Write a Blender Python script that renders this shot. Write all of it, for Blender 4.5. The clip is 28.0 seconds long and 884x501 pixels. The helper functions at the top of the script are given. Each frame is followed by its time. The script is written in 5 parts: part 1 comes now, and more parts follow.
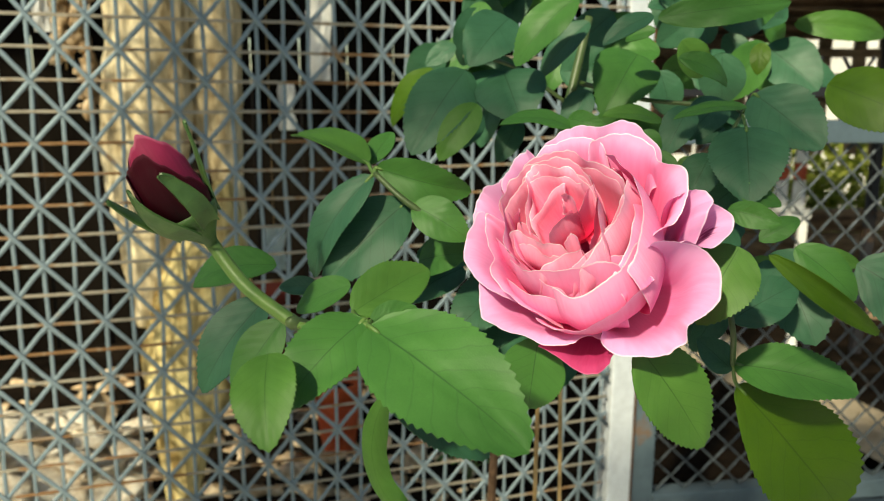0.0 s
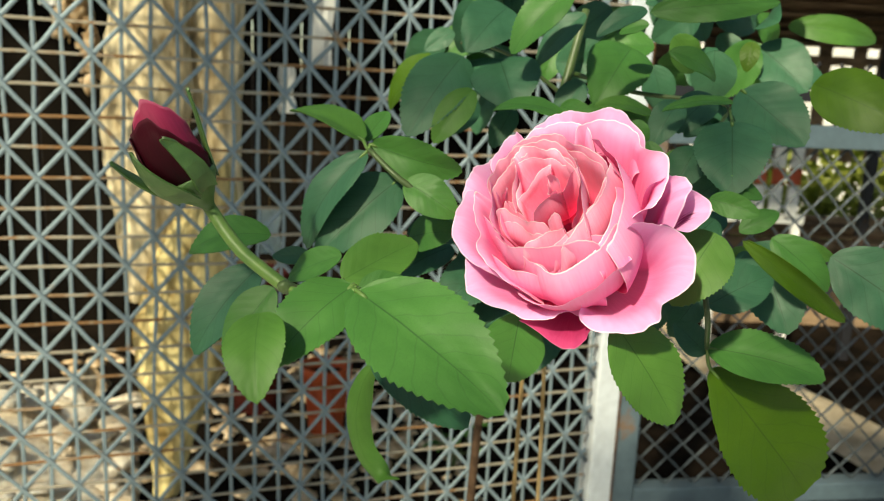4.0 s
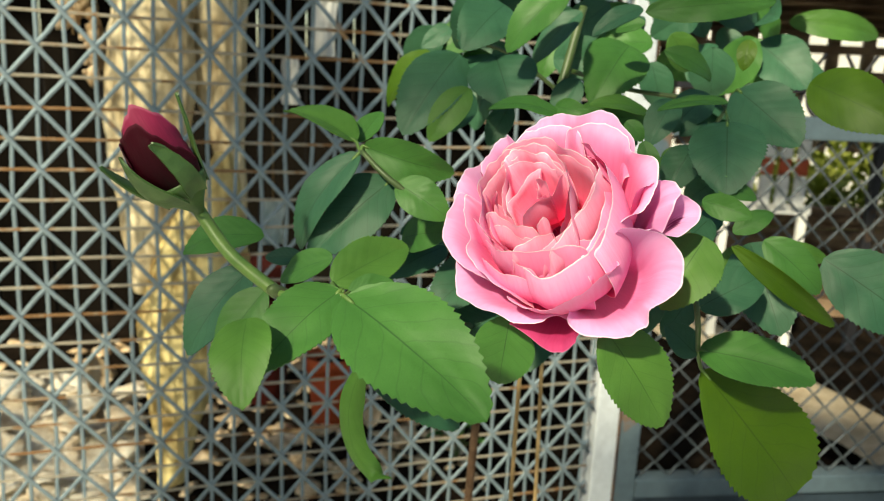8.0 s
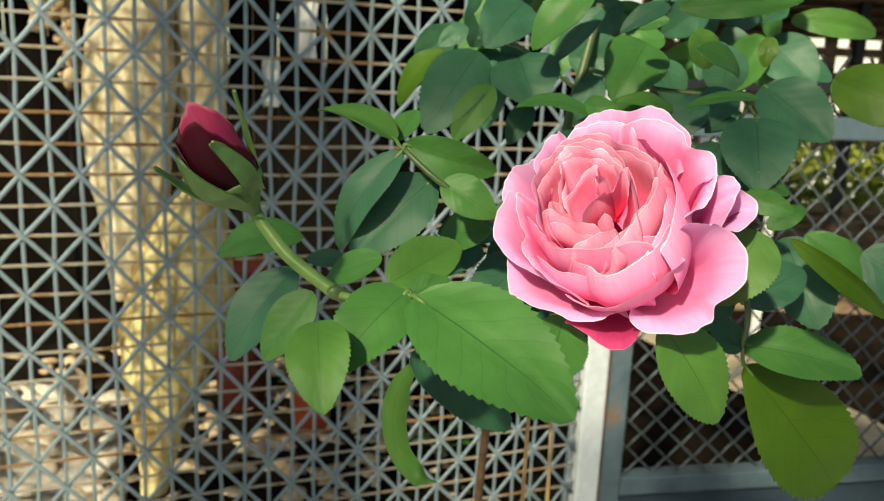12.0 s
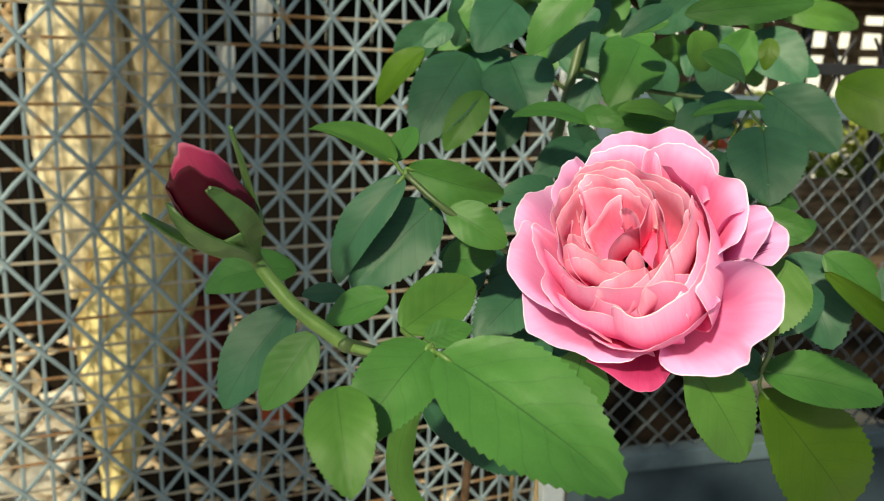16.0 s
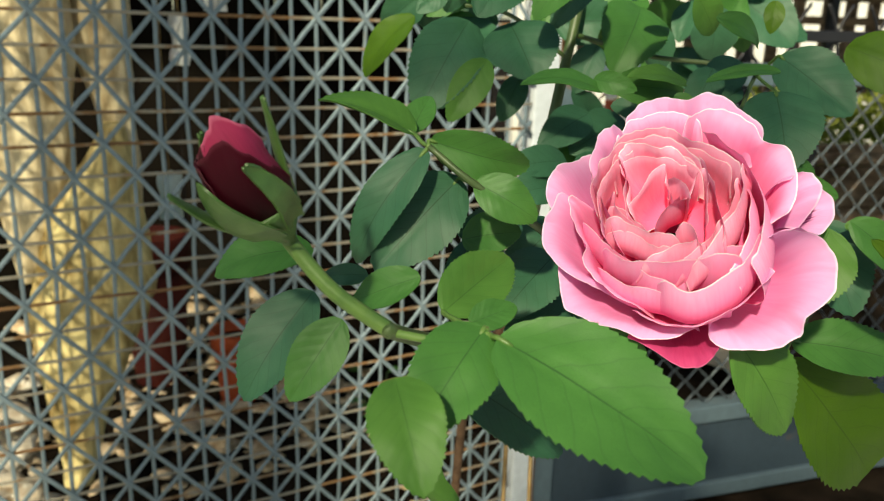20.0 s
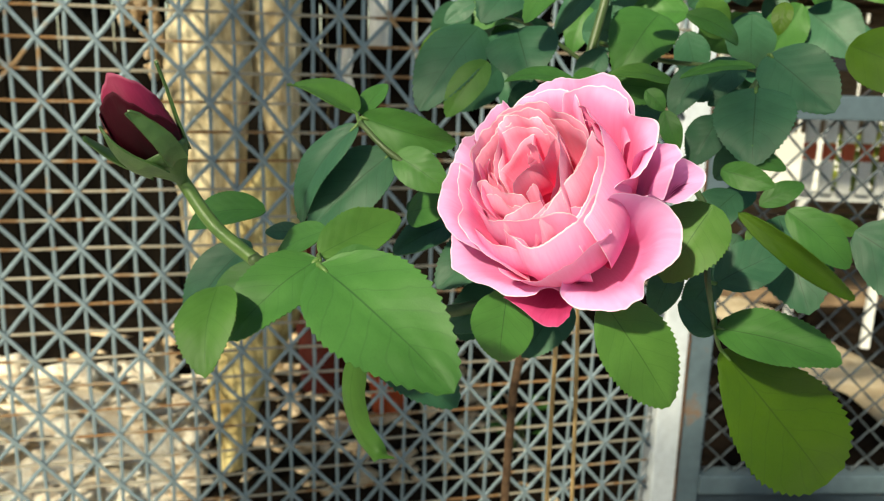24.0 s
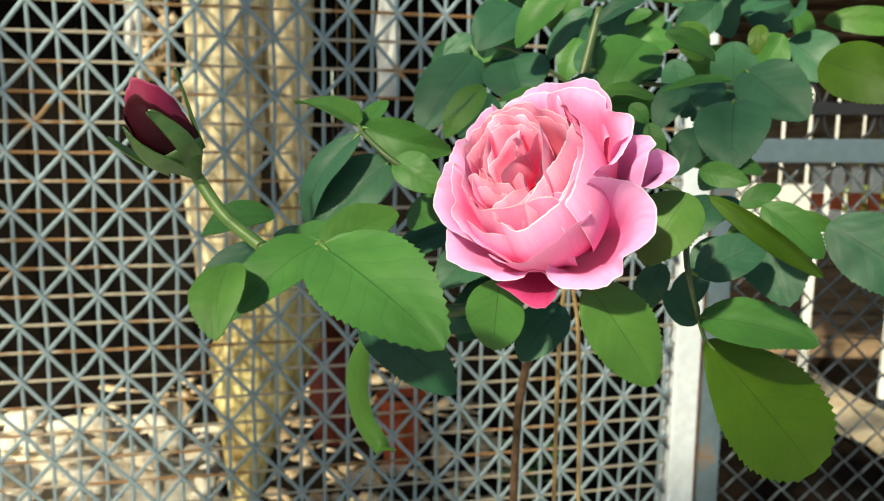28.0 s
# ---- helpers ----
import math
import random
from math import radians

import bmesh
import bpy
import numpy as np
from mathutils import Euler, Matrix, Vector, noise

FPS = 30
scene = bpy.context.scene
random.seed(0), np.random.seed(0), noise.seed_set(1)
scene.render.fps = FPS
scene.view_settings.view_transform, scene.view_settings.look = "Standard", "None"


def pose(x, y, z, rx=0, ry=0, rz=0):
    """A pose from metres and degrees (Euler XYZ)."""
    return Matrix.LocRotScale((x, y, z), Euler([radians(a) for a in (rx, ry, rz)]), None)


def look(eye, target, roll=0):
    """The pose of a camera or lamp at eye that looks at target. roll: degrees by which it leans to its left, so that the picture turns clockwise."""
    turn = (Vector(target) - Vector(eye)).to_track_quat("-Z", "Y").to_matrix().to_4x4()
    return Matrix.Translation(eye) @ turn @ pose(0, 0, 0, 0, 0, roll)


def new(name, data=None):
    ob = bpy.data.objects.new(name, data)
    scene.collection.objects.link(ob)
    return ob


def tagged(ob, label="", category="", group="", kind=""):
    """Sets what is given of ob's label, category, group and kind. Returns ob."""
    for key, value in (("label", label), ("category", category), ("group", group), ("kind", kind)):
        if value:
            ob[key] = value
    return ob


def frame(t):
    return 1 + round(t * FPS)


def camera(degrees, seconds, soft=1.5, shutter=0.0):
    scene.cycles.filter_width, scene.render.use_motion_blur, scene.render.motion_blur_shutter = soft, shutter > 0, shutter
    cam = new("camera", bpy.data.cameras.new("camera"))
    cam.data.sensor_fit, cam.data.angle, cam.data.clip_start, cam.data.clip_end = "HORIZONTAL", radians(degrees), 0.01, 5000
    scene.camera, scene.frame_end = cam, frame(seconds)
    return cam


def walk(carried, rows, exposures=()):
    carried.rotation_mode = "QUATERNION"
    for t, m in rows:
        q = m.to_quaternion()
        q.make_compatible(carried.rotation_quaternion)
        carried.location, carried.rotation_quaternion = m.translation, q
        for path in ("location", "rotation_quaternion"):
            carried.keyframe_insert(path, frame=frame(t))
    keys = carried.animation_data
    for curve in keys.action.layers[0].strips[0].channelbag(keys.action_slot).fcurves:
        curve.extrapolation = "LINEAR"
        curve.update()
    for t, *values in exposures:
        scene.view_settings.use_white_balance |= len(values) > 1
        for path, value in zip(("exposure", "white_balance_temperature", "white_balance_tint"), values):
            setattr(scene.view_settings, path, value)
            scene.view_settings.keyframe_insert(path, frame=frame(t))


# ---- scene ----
cam = camera(57.6, 28.0, 1.0)
cam.data.dof.use_dof = True
cam.data.dof.focus_distance = 0.31
cam.data.dof.aperture_fstop = 18.0
ROWS = [
    (0.0, -0.0038, -0.0056, 1.1833, 78.36, -0.21, -0.16),
    (0.5, -0.0021, -0.0063, 1.1796, 77.84, -0.15, -0.09),
    (1.0, -0.0072, -0.0070, 1.1843, 77.33, -0.24, -0.80),
    (1.5, -0.0064, -0.0071, 1.1850, 77.15, -0.19, -0.60),
    (2.0, 0.0015, 0.0027, 1.1704, 78.24, -2.43, 0.24),
    (2.5, -0.0027, -0.0002, 1.1768, 77.68, -2.51, -0.26),
    (4.5, -0.0009, -0.0238, 1.1805, 77.87, -2.57, -0.02),
    (5.0, -0.0086, -0.0281, 1.1925, 77.65, -2.58, -0.54),
    (5.5, 0.0009, -0.0336, 1.1914, 77.16, -2.34, 0.46),
    (6.0, 0.0138, -0.0334, 1.1959, 76.65, -2.58, 0.85),
    (6.5, 0.0140, -0.0243, 1.1936, 76.22, -2.24, 0.07),
    (7.0, 0.0072, -0.0148, 1.1837, 76.71, -2.29, -0.50),
    (7.5, 0.0120, -0.0204, 1.1977, 76.34, -2.02, -0.07),
    (8.0, 0.0052, -0.0186, 1.1851, 76.99, -2.59, 0.45),
    (8.5, 0.0024, -0.0111, 1.1942, 76.35, -1.78, -0.03),
    (9.0, 0.0121, 0.0012, 1.1746, 77.44, -1.80, 0.44),
    (9.5, 0.0208, -0.0008, 1.1805, 77.02, -1.65, 0.89),
    (10.0, 0.0056, -0.0009, 1.1763, 76.97, -1.84, 1.01),
    (10.5, -0.0056, -0.0055, 1.1766, 76.90, -2.27, 0.40),
    (11.0, -0.0116, -0.0126, 1.1747, 77.00, -3.03, -0.34),
    (11.5, -0.0193, -0.0134, 1.1766, 77.46, -2.62, -1.07),
    (13.5, -0.0530, -0.0121, 1.1929, 76.23, -2.80, -4.76),
    (14.0, -0.0375, -0.0029, 1.1831, 76.68, -2.50, -4.55),
    (14.5, -0.0352, 0.0004, 1.1967, 76.28, -2.20, -4.38),
    (15.0, -0.0475, 0.0058, 1.1921, 76.46, -2.52, -4.87),
    (15.5, -0.0480, 0.0101, 1.1941, 76.12, -2.19, -5.43),
    (16.0, -0.0508, 0.0164, 1.1982, 75.50, -2.01, -5.70),
    (16.5, -0.0473, 0.0269, 1.1887, 75.69, -2.03, -6.13),
    (17.0, -0.0503, 0.0338, 1.1955, 74.94, -2.15, -5.96),
    (17.5, -0.0417, 0.0445, 1.1781, 75.46, -1.85, -6.45),
    (18.0, -0.0373, 0.0369, 1.1830, 75.52, -1.69, -6.50),
    (18.5, -0.0425, 0.0334, 1.1951, 74.73, -0.99, -6.53),
    (19.0, -0.0563, 0.0374, 1.1840, 75.33, -1.34, -7.57),
    (19.5, -0.0671, 0.0396, 1.1930, 74.35, -0.84, -8.71),
    (20.0, -0.0790, 0.0366, 1.1945, 73.67, -1.60, -9.63),
    (20.5, -0.0884, 0.0283, 1.1978, 73.85, -1.21, -10.78),
    (22.5, 0.0030, 0.0141, 1.1872, 74.58, -1.96, 2.07),
    (23.0, 0.0198, 0.0057, 1.1869, 75.06, -1.61, 3.12),
    (23.5, 0.0294, -0.0063, 1.1859, 75.42, -1.73, 3.99),
    (24.0, 0.0365, -0.0081, 1.1749, 76.41, -1.21, 5.45),
    (24.5, 0.0392, -0.0183, 1.1721, 77.36, -0.81, 5.58),
    (25.0, 0.0296, -0.0242, 1.1531, 78.93, -0.49, 5.19),
    (25.5, 0.0411, -0.0226, 1.1566, 78.40, 0.24, 5.82),
    (26.0, 0.0414, -0.0250, 1.1442, 79.60, -0.39, 6.15),
    (26.5, 0.0365, -0.0326, 1.1677, 78.76, -0.05, 5.54),
    (27.0, 0.0392, -0.0332, 1.1429, 80.32, -0.60, 5.59),
    (27.5, 0.0484, -0.0389, 1.1644, 80.35, -0.52, 6.14),
    (28.0, 0.0467, -0.0348, 1.1516, 80.83, -0.32, 6.21),
]
EXPOSURES = [(0.0, 0.26, 7700, -3), (2.0, 0.38, 7700, -3), (14.0, 0.36, 7700, -3), (20.0, 0.27, 7700, -3), (23.0, 0.31, 7550, -3), (24.0, 0.40, 7500, -2), (26.0, 0.52, 7400, -2), (28.0, 0.48, 7400, -2)]
walk(cam, [(t, pose(x, y, z, rx, ry, rz)) for t, x, y, z, rx, ry, rz in ROWS], EXPOSURES)

# ---- daylight ----
SUN_ELEV, SUN_TURN = 36.0, 28.0      # degrees; a hazy sun behind the camera and to its left
sky_world = bpy.data.worlds.new("sky")
scene.world = sky_world
sky_world.use_nodes = True
wn = sky_world.node_tree
sky = wn.nodes.new("ShaderNodeTexSky")
sky.sky_type = "NISHITA"
sky.sun_disc = False
sky.sun_elevation = radians(SUN_ELEV)
sky.sun_rotation = radians(180 + SUN_TURN)
wn.links.new(sky.outputs[0], wn.nodes["Background"].inputs[0])
wn.nodes["Background"].inputs[1].default_value = 0.13
sun = new("sun", bpy.data.lights.new("sun", "SUN"))
sun.data.energy, sun.data.angle, sun.data.color = 5.0, radians(2.6), (1.0, 0.92, 0.80)
sun_way = Vector((math.sin(radians(SUN_TURN)) * math.cos(radians(SUN_ELEV)), math.cos(radians(SUN_TURN)) * math.cos(radians(SUN_ELEV)), -math.sin(radians(SUN_ELEV))))
sun.matrix_world = look((0, -2, 5), Vector((0, -2, 5)) + sun_way)


# ---- materials ----
def tree(name, rough=0.6, metal=0.0):
    m = bpy.data.materials.new(name)
    m.use_nodes = True
    nt = m.node_tree
    b = nt.nodes["Principled BSDF"]
    b.inputs["Roughness"].default_value, b.inputs["Metallic"].default_value = rough, metal
    return m, nt, b


def node(nt, kind, **inputs):
    n = nt.nodes.new(kind)
    for k, v in inputs.items():
        n.inputs[k.replace("_", " ")].default_value = v
    return n


def ramp(nt, fac, *stops):
    r = nt.nodes.new("ShaderNodeValToRGB")
    e = r.color_ramp.elements
    while len(e) < len(stops):
        e.new(0.5)
    for s, (p, c) in zip(e, stops):
        s.position, s.color = p, (*c, 1)
    nt.links.new(fac, r.inputs[0])
    return r.outputs[0]


def mix(nt, fac, a, b, mode="MIX"):
    n = nt.nodes.new("ShaderNodeMix")
    n.data_type, n.blend_type = "RGBA", mode
    for s, v in ((n.inputs[0], fac), (n.inputs[6], a), (n.inputs[7], b)):
        if isinstance(v, (int, float)):
            s.default_value = v
        elif isinstance(v, tuple):
            s.default_value = (*v, 1)
        else:
            nt.links.new(v, s)
    return n.outputs[2]


def calc(nt, op, a, b=0.0):
    n = nt.nodes.new("ShaderNodeMath")
    n.operation = op
    for s, v in zip(n.inputs, (a, b)):
        if isinstance(v, (int, float)):
            s.default_value = v
        else:
            nt.links.new(v, s)
    return n.outputs[0]


def grain(nt, scale, detail=4.0, coords="Object", stretch=None, rough=0.55):
    tc = nt.nodes.new("ShaderNodeTexCoord")
    out = tc.outputs[coords]
    if stretch:
        mp = nt.nodes.new("ShaderNodeMapping")
        mp.inputs["Scale"].default_value = stretch
        nt.links.new(out, mp.inputs[0])
        out = mp.outputs[0]
    n = node(nt, "ShaderNodeTexNoise", Scale=scale, Detail=detail, Roughness=rough)
    nt.links.new(out, n.inputs["Vector"])
    return n.outputs[0]


def bump(nt, b, height, strength=0.3, distance=0.002):
    n = node(nt, "ShaderNodeBump", Strength=strength, Distance=distance)
    nt.links.new(height, n.inputs["Height"])
    nt.links.new(n.outputs[0], b.inputs["Normal"])


def rnd(nt):
    return nt.nodes.new("ShaderNodeObjectInfo").outputs["Random"]


def rough_stuff(name, dark, light, scale=20.0, rough=0.8, bumps=0.4, depth=0.003, stretch=None):
    """Two-scale mottled matter: soil, wood, bark, plaster."""
    m, nt, b = tree(name, rough)
    big = grain(nt, scale * 0.22, 3, stretch=stretch)
    fine = grain(nt, scale, 6, stretch=stretch)
    mixed = calc(nt, "ADD", calc(nt, "MULTIPLY", big, 0.55), calc(nt, "MULTIPLY", fine, 0.45))
    nt.links.new(ramp(nt, mixed, (0.40, dark), (0.60, light)), b.inputs["Base Color"])
    bump(nt, b, fine, bumps, depth)
    b.inputs["Specular IOR Level"].default_value = 0.15 if max(light) > 0.03 else 0.02
    return m


def thin(nt, b, colour, share):
    """Lets part of the light through a leaf or petal."""
    tr = nt.nodes.new("ShaderNodeBsdfTranslucent")
    ms = nt.nodes.new("ShaderNodeMixShader")
    ms.inputs[0].default_value = share
    nt.links.new(colour, tr.inputs[0])
    nt.links.new(b.outputs[0], ms.inputs[1])
    nt.links.new(tr.outputs[0], ms.inputs[2])
    nt.links.new(ms.outputs[0], nt.nodes["Material Output"].inputs[0])


def leaf_material(name, deep, pale, vein, share=0.3):
    m, nt, b = tree(name, 0.5)
    b.inputs["Specular IOR Level"].default_value = 0.36
    uv = nt.nodes.new("ShaderNodeTexCoord").outputs["UV"]
    sep = nt.nodes.new("ShaderNodeSeparateXYZ")
    nt.links.new(uv, sep.inputs[0])
    u = calc(nt, "ABSOLUTE", calc(nt, "SUBTRACT", sep.outputs[0], 0.5))
    v = sep.outputs[1]
    # side veins run slanting forward from the midrib
    lane = calc(nt, "FRACT", calc(nt, "ADD", calc(nt, "MULTIPLY", calc(nt, "SUBTRACT", v, calc(nt, "MULTIPLY", u, 0.55)), 7.0), calc(nt, "MULTIPLY", grain(nt, 55.0, 2), 1.1)))
    side = calc(nt, "LESS_THAN", calc(nt, "ABSOLUTE", calc(nt, "SUBTRACT", lane, 0.5)), 0.035)
    mid = calc(nt, "MULTIPLY", calc(nt, "LESS_THAN", u, calc(nt, "SUBTRACT", 0.0105, calc(nt, "MULTIPLY", v, 0.006))), 0.75)
    net = node(nt, "ShaderNodeTexVoronoi", Scale=52.0)
    net.feature = "DISTANCE_TO_EDGE"
    nt.links.new(uv, net.inputs["Vector"])
    netv = calc(nt, "LESS_THAN", net.outputs[0], 0.04)
    blot = grain(nt, 60.0, 4)
    body = mix(nt, ramp(nt, blot, (0.3, (0, 0, 0)), (0.7, (1, 1, 1))), deep, pale)
    body = mix(nt, calc(nt, "MULTIPLY", rnd(nt), 0.35), body, pale)
    lines = calc(nt, "MAXIMUM", calc(nt, "MULTIPLY", side, 0.30), calc(nt, "MAXIMUM", mid, calc(nt, "MULTIPLY", netv, 0.22)))
    col = mix(nt, lines, body, vein)
    nt.links.new(col, b.inputs["Base Color"])
    quilt = calc(nt, "ADD", calc(nt, "MULTIPLY", net.outputs[0], 0.22), calc(nt, "MULTIPLY", calc(nt, "ABSOLUTE", calc(nt, "SUBTRACT", lane, 0.5)), 0.75))
    bump(nt, b, quilt, 0.25, 0.0008)
    through_leaf = mix(nt, 0.5, col, (0.30, 0.50, 0.02))
    thin(nt, b, through_leaf, share)
    return m


# The dark and lime tones also carry shade and light shining through leaves.
LEAF_GREENS = [leaf_material("leaf_dark", (0.026, 0.098, 0.050), (0.044, 0.140, 0.072), (0.010, 0.042, 0.020), 0.15),
               leaf_material("leaf_green", (0.043, 0.146, 0.027), (0.070, 0.206, 0.041), (0.020, 0.068, 0.018), 0.22),
               leaf_material("leaf_fresh", (0.060, 0.165, 0.026), (0.098, 0.235, 0.042), (0.032, 0.098, 0.018), 0.28),
               leaf_material("leaf_lime", (0.046, 0.112, 0.004), (0.074, 0.160, 0.007), (0.028, 0.068, 0.006), 0.32)]


def petal_material(name, heart, rim, edge, share=0.3, bruise=0.0):
    m, nt, b = tree(name, 0.5)
    uv = nt.nodes.new("ShaderNodeTexCoord").outputs["UV"]
    sep = nt.nodes.new("ShaderNodeSeparateXYZ")
    nt.links.new(uv, sep.inputs[0])
    mp = nt.nodes.new("ShaderNodeMapping")
    mp.inputs["Scale"].default_value = (22.0, 1.6, 1.0)
    nt.links.new(uv, mp.inputs[0])
    streak = node(nt, "ShaderNodeTexNoise", Scale=2.0, Detail=4.0)
    nt.links.new(mp.outputs[0], streak.inputs["Vector"])
    reach = calc(nt, "ADD", sep.outputs[1], calc(nt, "MULTIPLY", calc(nt, "SUBTRACT", streak.outputs[0], 0.5), 0.30))
    col = ramp(nt, reach, (0.30, heart), (0.88, rim))
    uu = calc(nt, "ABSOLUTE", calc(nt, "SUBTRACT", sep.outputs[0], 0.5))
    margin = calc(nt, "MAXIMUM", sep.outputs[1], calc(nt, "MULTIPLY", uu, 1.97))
    # Whitish margin also stands in for sun caught on the rim.
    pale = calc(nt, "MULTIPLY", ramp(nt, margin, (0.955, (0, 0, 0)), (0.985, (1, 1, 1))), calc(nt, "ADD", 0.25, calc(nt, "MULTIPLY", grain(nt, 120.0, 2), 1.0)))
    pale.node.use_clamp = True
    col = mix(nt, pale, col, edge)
    if bruise:
        # dark purple streaks where the petal has been bruised
        spot = calc(nt, "ADD", calc(nt, "POWER", calc(nt, "MULTIPLY", calc(nt, "SUBTRACT", sep.outputs[0], 0.36), 3.2), 2.0), calc(nt, "POWER", calc(nt, "MULTIPLY", calc(nt, "SUBTRACT", sep.outputs[1], 0.66), 3.0), 2.0))
        mark = calc(nt, "SUBTRACT", calc(nt, "MULTIPLY", streak.outputs[0], 1.7), calc(nt, "MULTIPLY", calc(nt, "SQRT", spot), 1.2))
        col = mix(nt, ramp(nt, mark, (0.42, (0, 0, 0)), (0.72, (bruise, bruise, bruise))), col, (0.22, 0.02, 0.10))
    nt.links.new(col, b.inputs["Base Color"])
    bump(nt, b, streak.outputs[0], 0.22, 0.0008)
    b.inputs["Specular IOR Level"].default_value = 0.12
    thin(nt, b, col, share)
    return m


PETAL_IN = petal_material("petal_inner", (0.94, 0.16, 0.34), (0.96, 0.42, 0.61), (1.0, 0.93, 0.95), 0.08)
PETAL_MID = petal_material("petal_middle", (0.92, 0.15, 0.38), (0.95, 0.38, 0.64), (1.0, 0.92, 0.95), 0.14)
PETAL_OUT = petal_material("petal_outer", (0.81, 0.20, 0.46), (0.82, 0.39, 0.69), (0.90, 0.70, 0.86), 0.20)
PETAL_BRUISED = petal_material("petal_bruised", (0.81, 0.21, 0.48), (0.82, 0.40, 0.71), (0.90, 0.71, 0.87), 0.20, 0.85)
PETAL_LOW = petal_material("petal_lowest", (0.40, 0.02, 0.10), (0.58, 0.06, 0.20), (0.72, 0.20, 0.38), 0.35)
BUD_RED = petal_material("bud_petal", (0.010, 0.001, 0.002), (0.040, 0.0015, 0.007), (0.10, 0.015, 0.03), 0.03)
BUD_PINK = petal_material("bud_petal_pink", (0.05, 0.002, 0.010), (0.34, 0.03, 0.09), (0.58, 0.14, 0.24), 0.12)


def stem_material(name, a, c):
    m, nt, b = tree(name, 0.45)
    nt.links.new(ramp(nt, grain(nt, 90.0, 5), (0.35, a), (0.65, c)), b.inputs["Base Color"])
    bump(nt, b, grain(nt, 900.0, 2), 0.25, 0.0004)
    return m


STEM = stem_material("green_stem", (0.070, 0.145, 0.030), (0.115, 0.205, 0.045))
STEM_DARK = stem_material("old_stem", (0.040, 0.075, 0.022), (0.075, 0.115, 0.040))
CALYX = stem_material("calyx_green", (0.040, 0.098, 0.022), (0.075, 0.150, 0.038))
BROWN_STEM = rough_stuff("brown_cane", (0.06, 0.035, 0.02), (0.17, 0.10, 0.06), 120)
STRAW = rough_stuff("dry_stalk", (0.30, 0.19, 0.08), (0.45, 0.31, 0.15), 120)


def galvanised(name, clean, rust, amount, rough=0.5, metal=0.35):
    m, nt, b = tree(name, rough, metal)
    worn = grain(nt, 34.0, 5)
    big = grain(nt, 7.0, 2)
    shift = calc(nt, "ADD", calc(nt, "MULTIPLY", worn, 0.5), calc(nt, "ADD", calc(nt, "MULTIPLY", big, 0.5), calc(nt, "MULTIPLY", rnd(nt), 0.12)))
    rusty = ramp(nt, shift, (amount, (0, 0, 0)), (amount + 0.07, (1, 1, 1)))
    base = mix(nt, ramp(nt, grain(nt, 60.0, 4), (0.35, (0, 0, 0)), (0.65, (1, 1, 1))), clean, tuple(c * 0.86 for c in clean))
    nt.links.new(mix(nt, rusty, base, rust), b.inputs["Base Color"])
    nt.links.new(ramp(nt, rusty, (0.0, (rough, rough, rough)), (1.0, (0.85, 0.85, 0.85))), b.inputs["Roughness"])
    bump(nt, b, worn, 0.3, 0.0008)
    return m


WIRE = galvanised("zinc_strip", (0.235, 0.305, 0.345), (0.30, 0.19, 0.10), 0.70)
WIRE_RUSTY = galvanised("rusty_strip", (0.39, 0.345, 0.27), (0.28, 0.155, 0.07), 0.56)
LINK = galvanised("chain_wire", (0.095, 0.115, 0.13), (0.14, 0.10, 0.07), 0.66)
POST = galvanised("post_steel", (0.68, 0.73, 0.78), (0.32, 0.20, 0.10), 0.80, 0.4, 0.15)
GATE = galvanised("gate_paint", (0.10, 0.145, 0.175), (0.16, 0.11, 0.08), 0.70, 0.45, 0.2)
SHEET = galvanised("gate_sheet_paint", (0.035, 0.055, 0.075), (0.10, 0.08, 0.07), 0.74, 0.5, 0.1)
IRON = galvanised("black_iron", (0.02, 0.02, 0.025), (0.06, 0.035, 0.02), 0.68, 0.5, 0.3)
# Soil darkened to near black, so its colour carries the shade on the ground.
SOIL = rough_stuff("shaded_soil", (0.005, 0.004, 0.003), (0.020, 0.014, 0.010), 14, 0.95, 0.8, 0.01)
SAND = rough_stuff("pale_sand", (0.42, 0.33, 0.22), (0.62, 0.52, 0.38), 24, 0.95, 0.7, 0.008)
DEBRIS = rough_stuff("dry_rubble", (0.62, 0.50, 0.36), (0.97, 0.91, 0.78), 60, 0.9, 0.8, 0.006)
LICHEN = rough_stuff("lichen_wood", (0.28, 0.19, 0.07), (0.86, 0.72, 0.35), 60, 0.9, 0.4, 0.005, (1, 1, 0.35))
OLD_WOOD = rough_stuff("weathered_wood", (0.36, 0.27, 0.15), (0.84, 0.72, 0.48), 70, 0.9, 0.4, 0.005, (1, 1, 0.3))
# Near-black board colour holds the shade inside the shed.
SHADED_BOARD = rough_stuff("shaded_board", (0.003, 0.0025, 0.002), (0.010, 0.008, 0.006), 12, 0.9, 0.4, 0.004, (1, 1, 0.2))
THATCH = rough_stuff("brown_batten", (0.09, 0.058, 0.036), (0.30, 0.205, 0.13), 30, 0.9, 0.6, 0.004, (0.3, 1, 1))
BOUNCE_PAVING = rough_stuff("pale_concrete", (0.44, 0.41, 0.37), (0.60, 0.57, 0.52), 10, 0.9, 0.2)
FAR_PLASTER = rough_stuff("old_plaster", (0.62, 0.60, 0.55), (0.82, 0.80, 0.76), 6, 0.9, 0.2)
WALL = rough_stuff("bounce_plaster", (0.70, 0.68, 0.64), (0.82, 0.80, 0.76), 8, 0.9, 0.2)
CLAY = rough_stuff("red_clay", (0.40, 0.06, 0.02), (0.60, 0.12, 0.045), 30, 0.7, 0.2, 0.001)
